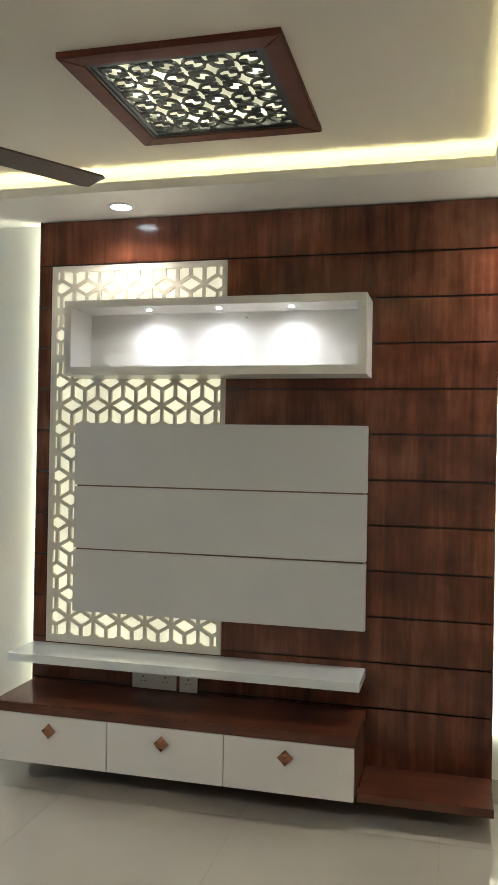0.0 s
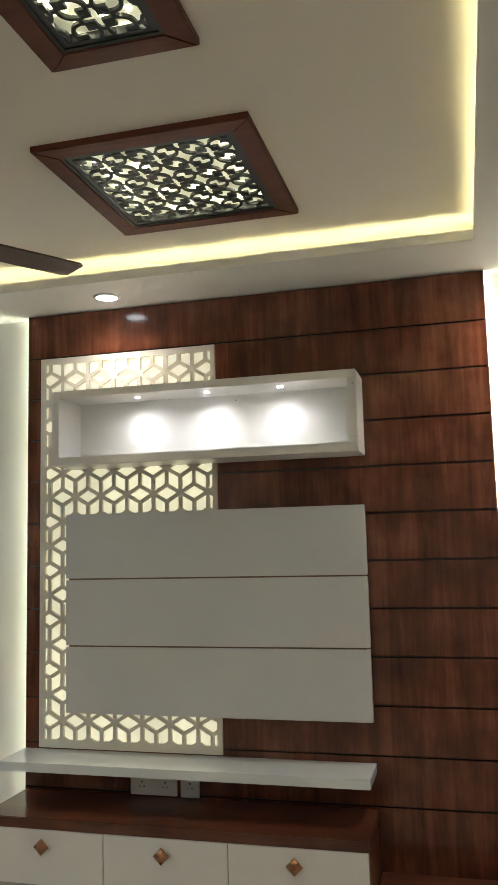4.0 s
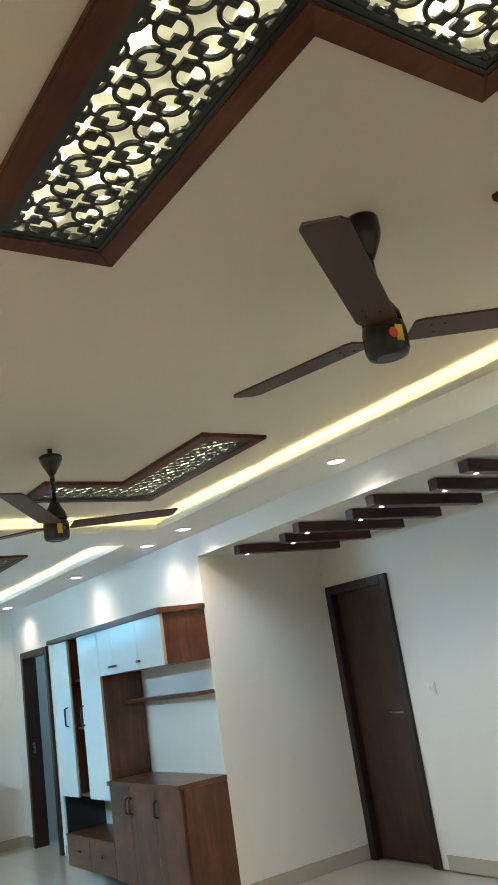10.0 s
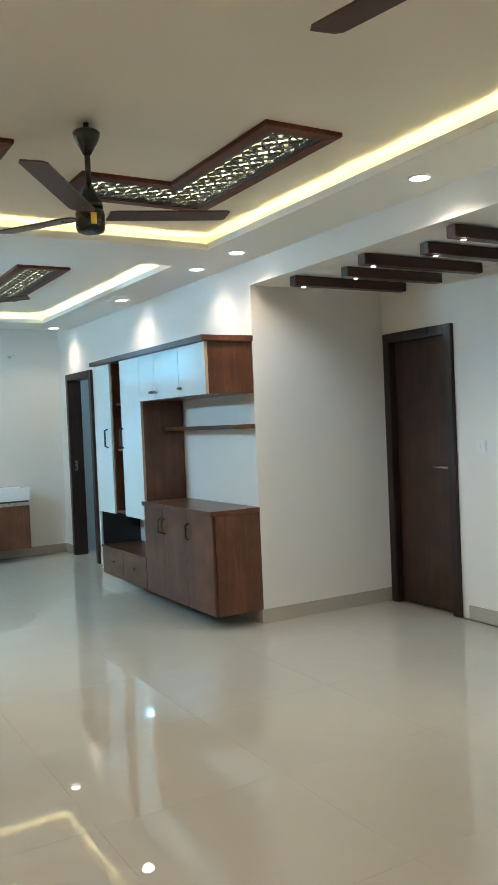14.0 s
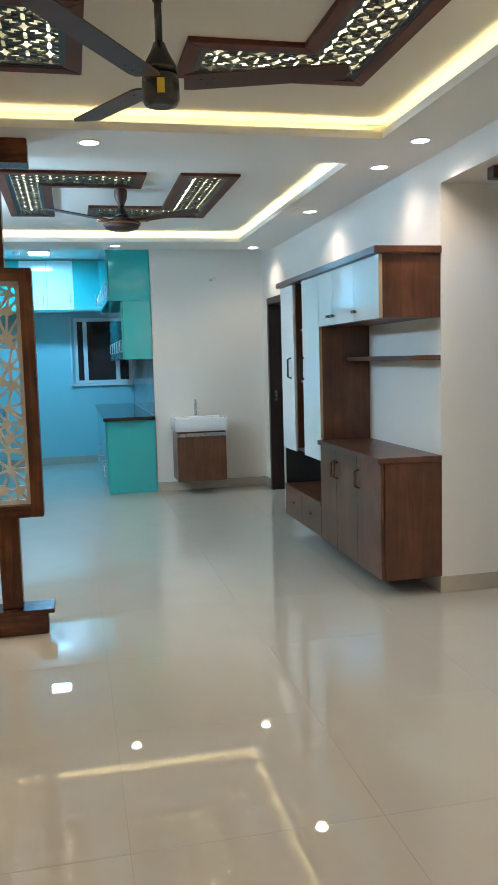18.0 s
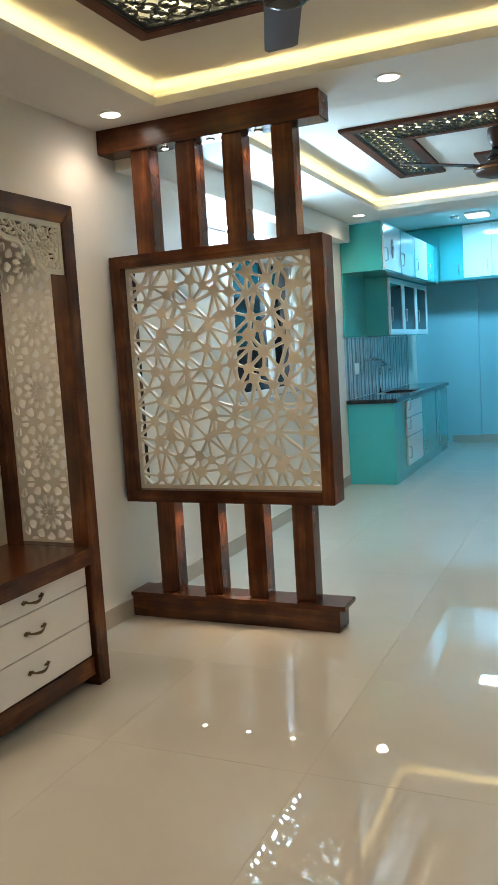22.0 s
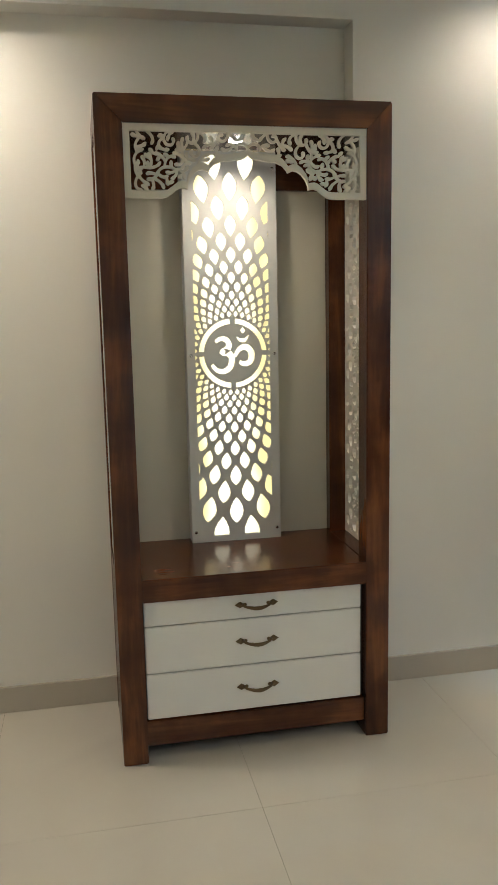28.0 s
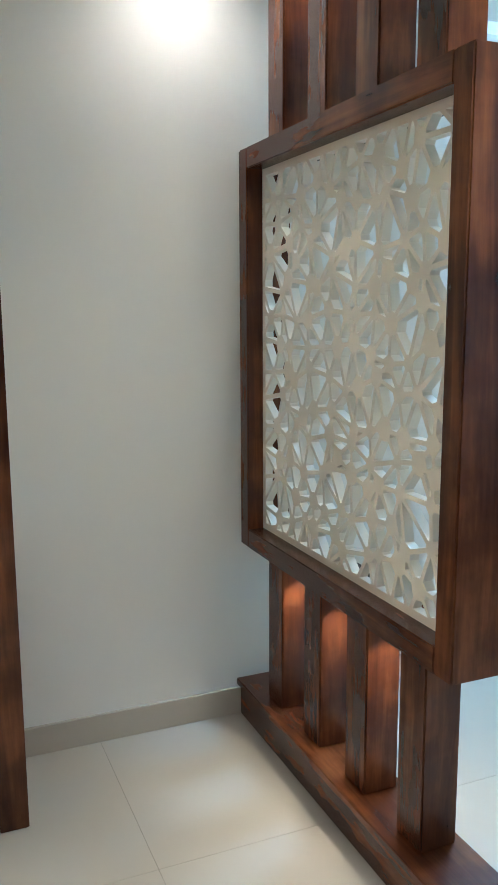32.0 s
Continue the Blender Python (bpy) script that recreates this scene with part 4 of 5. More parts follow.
for x, z in ((sx0 + 0.012, sz1 - 0.06), (3.62, sz1 - 0.06), (3.62, sz0 + 0.06), (sx1 - 0.012, sz1 - 0.06), (sx1 - 0.012, sz0 + 0.06)):
    y = sy1 - 0.012 if x == 3.62 else sy0
    part("screw_cap", lathe([(0.004, 0.0), (0.004, -0.0015), (0.002, -0.002)], (x, y, z), 10, "y"), STEEL, sh, "tiny steel screw cap")
for x in (3.19, 3.52, 3.85):
    part("spot", lathe([(0.012, 0.0), (0.012, -0.003), (0.008, -0.004)], (x, 7.76, sz1 - 0.034), 20), LENS_GLOW, sh, "small bright spot")
    lamp("display_lamp", "SPOT", pose(x, 7.76, sz1 - 0.046), 4.4, (1, 0.95, 0.88), 0.03, 168, 1.0)
    lamp("display_beam", "SPOT", pose(x, 7.842, sz1 - 0.046), 0.5, (1, 0.95, 0.88), 0.006, 44, 0.7)

lg = thing("wall_ledge", (3.4, 7.70, 0.515), "white laminate floating ledge under the television board", "shelf")
part("ledge", box(2.556, 4.18, 7.67, 7.909, 0.513, 0.552, 0.002), WHITEGLOSS, lg)

tu = thing("tv_cabinet", (3.39, 7.72, 0.09), "floating low cabinet with three white drawers and wooden top", "cabinet")
part("carcass", box(2.575, 4.178, 7.575, 7.909, 0.110, 0.324, 0.002), WALNUT_X, tu)
part("top", box(2.556, 4.184, 7.55, 7.909, 0.325, 0.368, 0.003), TVWOOD_X, tu)
for k, (x0, x1) in enumerate(((2.585, 3.111), (3.111, 3.634), (3.634, 4.178))):
    dr = part("drawer_front", box(x0 + 0.0015, x1 - 0.0015, 7.553, 7.574, 0.108, 0.323, 0.002), WHITELAM, tu)
    cx = (2.844, 3.366, 3.899)[k]
    bm = lathe([(0.006, 0.0), (0.006, -0.012), (0.034, -0.016), (0.032, -0.022), (0.004, -0.026)], (0, 0, 0), 4, "y")
    bmesh.ops.translate(bm, verts=bm.verts[:], vec=(cx, 7.553, 0.262))
    part("knob", bm, BRASS, dr, "diamond-shaped bronze knob")
pl = thing("low_shelf", (4.45, 7.75, 0.094), "reddish brown floating wooden shelf beside the drawers", "shelf")
part("board", box(4.186, 4.716, 7.60, 7.909, 0.096, 0.128, 0.003), TVWOOD_X, pl)
part("edge_strip", box(4.186, 4.716, 7.597, 7.5995, 0.095, 0.129, 0.001), WALNUT_X, pl, "lighter brown edge strip")


def socket_plate(x0, x1, z0, z1, y, outlets):
    """A white plate with three-pin outlets and a rocker key between them."""
    d = thing("socket_plate", ((x0 + x1) / 2, y, z0), "white electric socket plate on the wood panel", "socket", "sockets under the ledge")
    part("plate", box(x0, x1, y - 0.008, y, z0, z1, 0.003), PLASTIC, d)
    zc = (z0 + z1) / 2
    for x in outlets:
        for dx, dz, r in ((0.0, 0.012, 0.0042), (-0.010, -0.008, 0.0034), (0.010, -0.008, 0.0034)):
            part("pin_hole", lathe([(r, 0.0), (r, -0.0008)], (x + dx, y - 0.008, zc + dz), 10, "y"), BLACK, d, "black pin hole")
    if len(outlets) > 1:
        x = sum(outlets) / len(outlets)
        part("key", box(x - 0.022, x + 0.022, y - 0.012, y - 0.007, zc - 0.024, zc + 0.024, 0.002), PLASTIC, d)


socket_plate(3.082, 3.302, 0.374, 0.463, 7.91, (3.137, 3.247))
socket_plate(3.318, 3.405, 0.372, 0.466, 7.91, (3.3615,))


# ---- crockery unit on the north wall ----
cu = thing("storage_unit", (-2.0, 7.79, 0.1), "walnut and gloss white wall storage unit, one door ajar", "cabinet")
FY, BY = 7.595, 7.978
part("crown", box(-3.15, -0.845, 7.56, BY, 2.037, 2.078, 0.003), WALNUT_X, cu)
part("side_panel", box(-3.11, -3.09, FY + 0.02, BY, 0.70, 2.036, 0.001), WALNUT, cu)
part("partition", box(-2.745, -2.725, FY + 0.02, BY, 0.70, 2.036, 0.001), WALNUT, cu)
part("partition", box(-2.49, -2.47, FY + 0.02, BY, 0.70, 2.036, 0.001), WALNUT, cu)
part("side_panel", box(-2.07, -2.05, FY + 0.02, BY, 0.68, 2.036, 0.001), WALNUT, cu)
part("back_panel", box(-3.09, -2.07, BY - 0.012, BY - 0.002, 0.70, 2.036, 0), WALNUT, cu)
part("bottom_panel", box(-3.09, -2.07, FY + 0.02, BY - 0.012, 0.70, 0.72, 0.001), WALNUT_X, cu)
part("niche_shelf", box(-2.725, -2.49, FY + 0.05, BY - 0.012, 1.25, 1.27, 0.001), WALNUT_X, cu)
part("niche_shelf", box(-2.725, -2.49, FY + 0.05, BY - 0.012, 1.66, 1.68, 0.001), WALNUT_X, cu)


def bar_handle(x, y, z0, z1, mat, parent):
    part("handle", tube([(x, y, z0), (x, y - 0.03, z0 + 0.012), (x, y - 0.03, z1 - 0.012), (x, y, z1)], 0.008), mat, parent, "black bar handle")


d = part("tall_door", box(-3.13, -2.742, FY, FY + 0.019, 0.69, 2.034, 0.002), WHITEGLOSS, cu, "gloss white tall door")
bar_handle(-2.83, FY, 1.285, 1.45, BLACK, d)
d = part("tall_door", box(-2.485, -2.052, FY, FY + 0.019, 0.69, 2.034, 0.002), WHITEGLOSS, cu, "gloss white tall door")
bar_handle(-2.455, FY, 1.285, 1.45, BLACK, d)
part("upper_body", box(-2.05, -0.868, FY + 0.02, BY, 1.668, 2.036, 0.001), WALNUT, cu, "walnut upper cabinet body")
for x0, x1, kx in ((-2.048, -1.751, (-1.79,)), (-1.749, -1.306, (-1.71,)), (-1.304, -0.872, (-1.265,))):
    d = part("upper_door", box(x0, x1, FY, FY + 0.019, 1.668, 2.034, 0.002), WHITEGLOSS, cu, "gloss white upper door")
    for k in kx:
        part("knob", joined(box(k - 0.03, k + 0.03, FY - 0.026, FY - 0.012, 1.717, 1.737, 0.004), box(k - 0.006, k + 0.006, FY - 0.014, FY, 1.720, 1.734, 0.001)), BRONZE, d, "dark bronze bar knob")
part("edge_band", box(-0.872, -0.866, FY - 0.001, FY + 0.02, 1.668, 2.034, 0), EDGEBAND, cu)
part("edge_band", box(-2.052, -2.046, FY - 0.001, FY + 0.02, 0.86, 1.672, 0), EDGEBAND, cu)
part("wall_shelf", box(-2.05, -0.866, 7.80, BY, 1.415, 1.445, 0.002), WALNUT_X, cu, "walnut open shelf")
part("worktop", box(-2.075, -0.85, 7.575, BY, 0.812, 0.846, 0.003), WALNUT_X, cu)
part("base_body", box(-2.07, -0.855, FY + 0.02, BY, 0.104, 0.811, 0.001), WALNUT, cu)
for x0, x1, hx in ((-2.07, -1.706, -1.735), (-1.704, -1.29, -1.672), (-1.288, -0.872, -1.25)):
    d = part("base_door", box(x0, x1, FY, FY + 0.019, 0.104, 0.81, 0.002), WALNUT, cu)
    bar_handle(hx, FY, 0.612, 0.732, BRONZE, d)
part("low_body", box(-3.11, -2.075, FY + 0.02, BY, 0.113, 0.352, 0.001), WALNUT_X, cu)
part("low_top", box(-3.12, -2.075, FY - 0.005, BY, 0.353, 0.378, 0.002), WALNUT_X, cu)
for x0, x1 in ((-3.11, -2.60), (-2.598, -2.077)):
    d = part("drawer_front", box(x0, x1, FY, FY + 0.019, 0.113, 0.35, 0.002), WALNUT_X, cu)
    cx = -2.82 if x0 < -3 else -2.335
    part("knob", joined(box(cx - 0.04, cx + 0.04, FY - 0.026, FY - 0.012, 0.245, 0.262, 0.004), box(cx - 0.006, cx + 0.006, FY - 0.014, FY, 0.248, 0.26, 0.001)), BRONZE, d, "dark bronze bar knob")
part("niche_side", box(-3.11, -3.094, FY + 0.012, BY, 0.379, 0.689, 0.001), BLACK, cu, "black niche side panel")
part("end_panel", box(-3.130, -3.112, FY, BY, 0.15, 0.689, 0.001), WHITEGLOSS, cu, "gloss white end panel")

# ---- wash basin ----
wb = thing("wash_basin", (-5.21, 7.17, 0.69), "white rectangular ceramic wash basin on a wooden cabinet", "basin")
bm = joined(box(-5.418, -4.985, 6.886, 6.912, 0.715, 0.835, 0.006), box(-5.418, -4.985, 7.428, 7.454, 0.715, 0.835, 0.006), box(-5.012, -4.985, 6.912, 7.428, 0.715, 0.835, 0.006), box(-5.418, -5.30, 6.912, 7.428, 0.715, 0.835, 0.006), box(-5.418, -4.985, 6.886, 7.454, 0.692, 0.735, 0.006))
part("bowl", bm, CERAMIC, wb)
part("tap", joined(lathe([(0.024, 0), (0.022, 0.01), (0.016, 0.02), (0.016, 0.12), (0.019, 0.15), (0.012, 0.165)], (-5.355, 7.165, 0.835), 20), tube([(-5.355, 7.165, 0.92), (-5.32, 7.165, 0.935), (-5.26, 7.165, 0.93), (-5.24, 7.165, 0.91)], 0.011), box(-5.362, -5.348, 7.155, 7.175, 0.99, 1.02, 0.003)), CHROME, wb, "chrome pillar tap")
vc = thing("vanity_cabinet", (-5.21, 7.17, 0.15), "dark walnut wall-hung vanity cabinet", "cabinet")
part("body", box(-5.418, -5.022, 6.905, 7.437, 0.15, 0.690, 0.002), WALNUT, vc)
part("door", box(-5.02, -5.002, 6.905, 7.437, 0.15, 0.632, 0.002), WALNUT, vc)
part("pull_rail", box(-5.02, -4.996, 6.905, 7.437, 0.636, 0.672, 0.002), STEEL, vc, "dull steel pull rail")
hk = thing("wall_hook", (X_SINK, 7.40, 2.35), "small steel wall fitting with loose wire", "hook")
part("plate", box(X_SINK, X_SINK + 0.01, 7.375, 7.415, 2.325, 2.352, 0.002), STEEL, hk)
part("wire", tube([(X_SINK + 0.008, 7.40, 2.34), (X_SINK + 0.03, 7.41, 2.355), (X_SINK + 0.035, 7.44, 2.362), (X_SINK + 0.02, 7.45, 2.35)], 0.004), STEEL, hk)


# ---- kitchen ----
def cabinet(name, x0, x1, y0, y1, z0, z1, mat, label, fronts=(), face="x", group="kitchen cabinets"):
    c = thing(name, ((x0 + x1) / 2, (y0 + y1) / 2, z0), label, "cabinet", group)
    part("body", box(x0, x1, y0, y1, z0, z1, 0.002), mat, c)
    for a, b, lo, hi, m in fronts:
        if face == "x":
            f = part("door", box(x1 + 0.001, x1 + 0.019, a, b, lo, hi, 0.002), m, c)
            part("handle", tube([(x1 + 0.019, b - 0.05, lo + 0.08), (x1 + 0.045, b - 0.05, lo + 0.085), (x1 + 0.045, b - 0.05, lo + 0.2), (x1 + 0.019, b - 0.05, lo + 0.205)], 0.006), STEEL, f, "steel bow handle")
        else:
            s = 1 if face == "y" else -1
            yf = y1 if s > 0 else y0
            f = part("door", box(a, b, min(yf + s * 0.001, yf + s * 0.019), max(yf + s * 0.001, yf + s * 0.019), lo, hi, 0.002), m, c)
            part("handle", tube([(b - 0.05, yf + s * 0.019, lo + 0.08), (b - 0.05, yf + s * 0.045, lo + 0.085), (b - 0.05, yf + s * 0.045, lo + 0.2), (b - 0.05, yf + s * 0.019, lo + 0.205)], 0.006), STEEL, f, "steel bow handle")
    return c


# side by the dining room
cabinet("base_cabinet", -8.45, -5.40, 6.185, Y_PEN - 0.005, 0.0, 0.81, TEAL, "teal gloss base cabinets with black worktop", [(-6.0 - 0.55 * k, -5.46 - 0.55 * k, 0.1, 0.80, TEAL) for k in range(5)], "-y")
cabinet("wall_cabinet", -8.45, -5.40, 6.41, Y_PEN - 0.005, 1.483, 2.118, TEAL, "teal gloss wall cabinet", [(-6.0 - 0.55 * k, -5.46 - 0.55 * k, 1.49, 2.11, TEAL) for k in range(5)], "-y")
cabinet("loft_cabinet", -8.45, -5.40, 6.27, Y_PEN - 0.005, 2.119, 2.87, TEAL, "teal gloss loft cabinet under the ceiling", [(-6.0 - 0.55 * k, -5.46 - 0.55 * k, 2.13, 2.86, TEAL) for k in range(5)], "-y")
ct = thing("worktop", (-6.9, 6.43, 0.812), "polished black granite worktop", "worktop", "kitchen worktops")
part("slab", box(-8.49, -5.36, 6.145, Y_PEN - 0.005, 0.812, 0.85, 0.004), GRANITE, ct)
# side along the south wall
cabinet("base_cabinet", -7.86, -5.03, 4.445, 4.93, 0.0, 0.825, TEAL, "teal base cabinets with white drawers", [(-6.25, -5.5, 0.12, 0.42, WHITEGLOSS), (-6.25, -5.5, 0.43, 0.62, WHITEGLOSS), (-6.25, -5.5, 0.63, 0.80, WHITEGLOSS), (-7.05, -6.27, 0.1, 0.80, TEAL), (-7.84, -7.07, 0.1, 0.80, TEAL)], "y")
ct = thing("worktop", (-6.45, 4.7, 0.826), "polished black granite worktop with a sink", "worktop", "kitchen worktops")
part("slab", joined(box(-7.9, -6.6, 4.445, 4.965, 0.826, 0.866, 0.003), box(-5.9, -5.0, 4.445, 4.965, 0.826, 0.866, 0.003), box(-6.6, -5.9, 4.445, 4.53, 0.826, 0.866, 0.003), box(-6.6, -5.9, 4.90, 4.965, 0.826, 0.866, 0.003)), GRANITE, ct)
sk = part("sink", joined(box(-6.6, -5.9, 4.53, 4.90, 0.827, 0.83, 0.001), box(-6.62, -6.59, 4.52, 4.91, 0.86, 0.87, 0.002), box(-5.91, -5.88, 4.52, 4.91, 0.86, 0.87, 0.002), box(-6.59, -5.91, 4.52, 4.54, 0.86, 0.87, 0.002), box(-6.59, -5.91, 4.89, 4.91, 0.86, 0.87, 0.002)), STEEL, ct, "steel sink")
tp = thing("kitchen_tap", (-6.2, 4.49, 0.866), "chrome swan-neck kitchen tap", "tap")
part("spout", tube([(-6.2, 4.49, 0.866), (-6.2, 4.49, 1.12), (-6.2, 4.52, 1.17), (-6.2, 4.57, 1.18), (-6.2, 4.61, 1.15), (-6.2, 4.62, 1.09)], 0.012), CHROME, tp)
sp = solid("wall_splash_south", box(-7.9, -5.03, 4.441, 4.446, 0.868, 1.50, 0), SPLASH, "grey striped glazed wall tiles", "wall tiles")
sp = solid("wall_splash_north", box(X_KITCHEN, X_SINK, Y_PEN - 0.007, Y_PEN - 0.0005, 0.852, 1.481, 0), SPLASH, "grey striped glazed wall tiles", "wall tiles")
solid("wall_back_panel", box(-5.85, -5.03, 4.446, 4.458, 1.503, 2.139, 0.001), TEAL, "teal laminate panel on the wall under the loft", "wall panel")
cabinet("wall_cabinet", -7.9, -5.851, 4.446, 4.70, 1.503, 2.139, TEAL, "teal wall cabinet with glazed doors", [], "y")
gd = thing("glazed_door", (-6.9, 4.71, 1.52), "white framed cabinet doors with smoky panes", "cabinet door")
for k in range(3):
    x1 = -5.862 - 0.68 * k
    fr = part("door_frame", joined(box(x1 - 0.06, x1, 4.701, 4.722, 1.51, 2.13, 0.002), box(x1 - 0.67, x1 - 0.61, 4.701, 4.722, 1.51, 2.13, 0.002), box(x1 - 0.61, x1 - 0.06, 4.701, 4.722, 2.07, 2.13, 0.002), box(x1 - 0.61, x1 - 0.06, 4.701, 4.722, 1.51, 1.57, 0.002)), WHITEGLOSS, gd)
    part("pane", box(x1 - 0.61, x1 - 0.06, 4.705, 4.712, 1.57, 2.07, 0), NIGHT, fr, "smoky glass pane")
    part("handle", tube([(x1 - 0.03, 4.722, 1.66), (x1 - 0.03, 4.748, 1.665), (x1 - 0.03, 4.748, 1.80), (x1 - 0.03, 4.722, 1.805)], 0.006), STEEL, fr, "steel bow handle")
cabinet("loft_cabinet", -7.9, -5.03, 4.446, 4.868, 2.14, 2.605, TEAL, "teal and white loft cabinet under the ceiling", [(-5.75, -5.05, 2.15, 2.60, WHITEGLOSS), (-6.45, -5.77, 2.15, 2.60, TEAL), (-7.15, -6.47, 2.15, 2.60, WHITEGLOSS), (-7.85, -7.17, 2.15, 2.60, TEAL)], "y")
cabinet("loft_cabinet", -8.43, -7.92, 4.446, 6.265, 2.17, 2.865, TEAL, "loft cabinet with two white doors over the kitchen", [(5.20, 5.553, 2.195, 2.855, WHITEGLOSS), (5.557, 5.91, 2.195, 2.855, WHITEGLOSS), (4.90, 5.196, 2.18, 2.855, TEAL), (5.914, 6.262, 2.18, 2.855, TEAL)], "x")
mo = thing("door_emblem", (-5.40, 4.888, 2.37), "grey oval etched emblem on a loft door", "emblem")
for k, (sx, sz) in enumerate(((0.055, 0.095), (0.036, 0.078), (0.017, 0.058))):
    ring = [(-5.40 + sx * math.cos(a_), 4.890, 2.37 + sz * math.sin(a_)) for a_ in [2 * math.pi * i / 20 for i in range(21)]]
    part("ring", tube(ring, 0.004, 6), STEEL, mo)
wt = thing("wall_tap", (-6.05, 4.447, 1.25), "chrome wall mixer tap over the sink", "tap")
part("body", tube([(-6.14, 4.447, 1.25), (-6.14, 4.48, 1.25), (-5.96, 4.48, 1.25), (-5.96, 4.447, 1.25)], 0.016), CHROME, wt)
part("spout", tube([(-6.05, 4.48, 1.25), (-6.05, 4.56, 1.235), (-6.05, 4.60, 1.20)], 0.012), CHROME, wt)
for x in (-6.14, -5.96):
    part("knob", lathe([(0.022, 0.0), (0.022, 0.02), (0.012, 0.03)], (x, 4.485, 1.25), 16, "y"), CHROME, wt)
so = thing("wall_socket", (-5.42, 4.447, 1.12), "small white socket on the striped tiles", "switch")
part("plate", box(-5.49, -5.35, 4.4465, 4.455, 1.11, 1.23, 0.003), PLASTIC, so)
kl = thing("ceiling_lamp", (-7.1, 5.50, 2.875), "square cool white ceiling lamp switched on", "ceiling light")
part("rim", box(-7.24, -6.96, 5.36, 5.64, 2.85, 2.875, 0.006), PLASTIC, kl)
part("diffuser", box(-7.22, -6.98, 5.38, 5.62, 2.835, 2.851, 0.004), KITCHEN_GLOW, kl, "glowing cool white diffuser")
lamp("kitchen_lamp", "AREA", pose(-7.1, 5.50, 2.825), KITCHEN_W, (0.16, 0.62, 1.0), 0.24, 0.24)
sd = thing("smoke_detector", (-7.2, 5.22, 2.875), "small white ceiling detector", "detector")
part("base", lathe([(0.05, 0), (0.05, -0.02), (0.035, -0.04)], (-7.2, 5.22, 2.875), 20), PLASTIC, sd)

# tube lamp over the dining window
tl = thing("tube_lamp", (-2.6, Y_SOUTH + 0.03, 2.30), "bright white tube lamp on the wall", "wall light")
part("housing", box(-3.03, -2.03, Y_SOUTH, Y_SOUTH + 0.03, 2.26, 2.30, 0.004), PLASTIC, tl)
part("tube", lathe([(0.013, -0.48), (0.013, 0.48)], (-2.53, Y_SOUTH + 0.045, 2.28), 16, "x"), glow("tube_glow", (0.44, 0.75, 1.0), 360.0), tl, "glowing cool white tube")
lamp("tube_light", "AREA", look((-2.53, Y_SOUTH + 0.065, 2.28), (-2.53, Y_SOUTH + 2, 2.1)), TUBE_W, (0.42, 0.74, 1.0), 1.0, 0.03)
so = thing("wall_socket", (-4.4, Y_SOUTH, 1.15), "small white wall socket", "switch")
part("plate", box(-4.47, -4.33, Y_SOUTH, Y_SOUTH + 0.009, 1.10, 1.22, 0.003), PLASTIC, so)

# ---- timber partition with cut-out screen ----
ps = thing("partition_screen", (-0.88, 5.07, 0), "reddish brown timber partition with a beige cut-out screen", "partition")
part("top_beam", box(-0.955, -0.81, 4.441, 5.668, 2.485, BULK - 0.001, 0.004), TEAK_Y, ps)
part("base_board", box(-0.955, -0.80, 4.453, 5.65, 0.0, 0.115, 0.004), TEAK_Y, ps)
part("base_cap", box(-0.97, -0.785, 4.453, 5.685, 0.116, 0.14, 0.003), TEAK_Y, ps)
for y0 in (4.625, 4.888, 5.149, 5.412):
    part("upper_post", box(-0.94, -0.835, y0, y0 + 0.108, 1.956, 2.484, 0.004), TEAK, ps)
    part("lower_post", box(-0.94, -0.835, y0, y0 + 0.108, 0.141, 0.642, 0.004), TEAK, ps)
fy0, fy1, fz0, fz1 = 4.462, 5.655, 0.643, 1.955
part("frame_rail", box(-0.96, -0.803, fy0 + 0.0655, fy1 - 0.0655, fz0, fz0 + 0.065, 0.003), TEAK_Y, ps)
part("frame_rail", box(-0.96, -0.803, fy0 + 0.0655, fy1 - 0.0655, fz1 - 0.065, fz1, 0.003), TEAK_Y, ps)
part("frame_stile", box(-0.96, -0.803, fy0, fy0 + 0.065, fz0, fz1, 0.004), TEAK, ps)
part("frame_stile", box(-0.96, -0.803, fy1 - 0.065, fy1, fz0, fz1, 0.004), TEAK, ps)


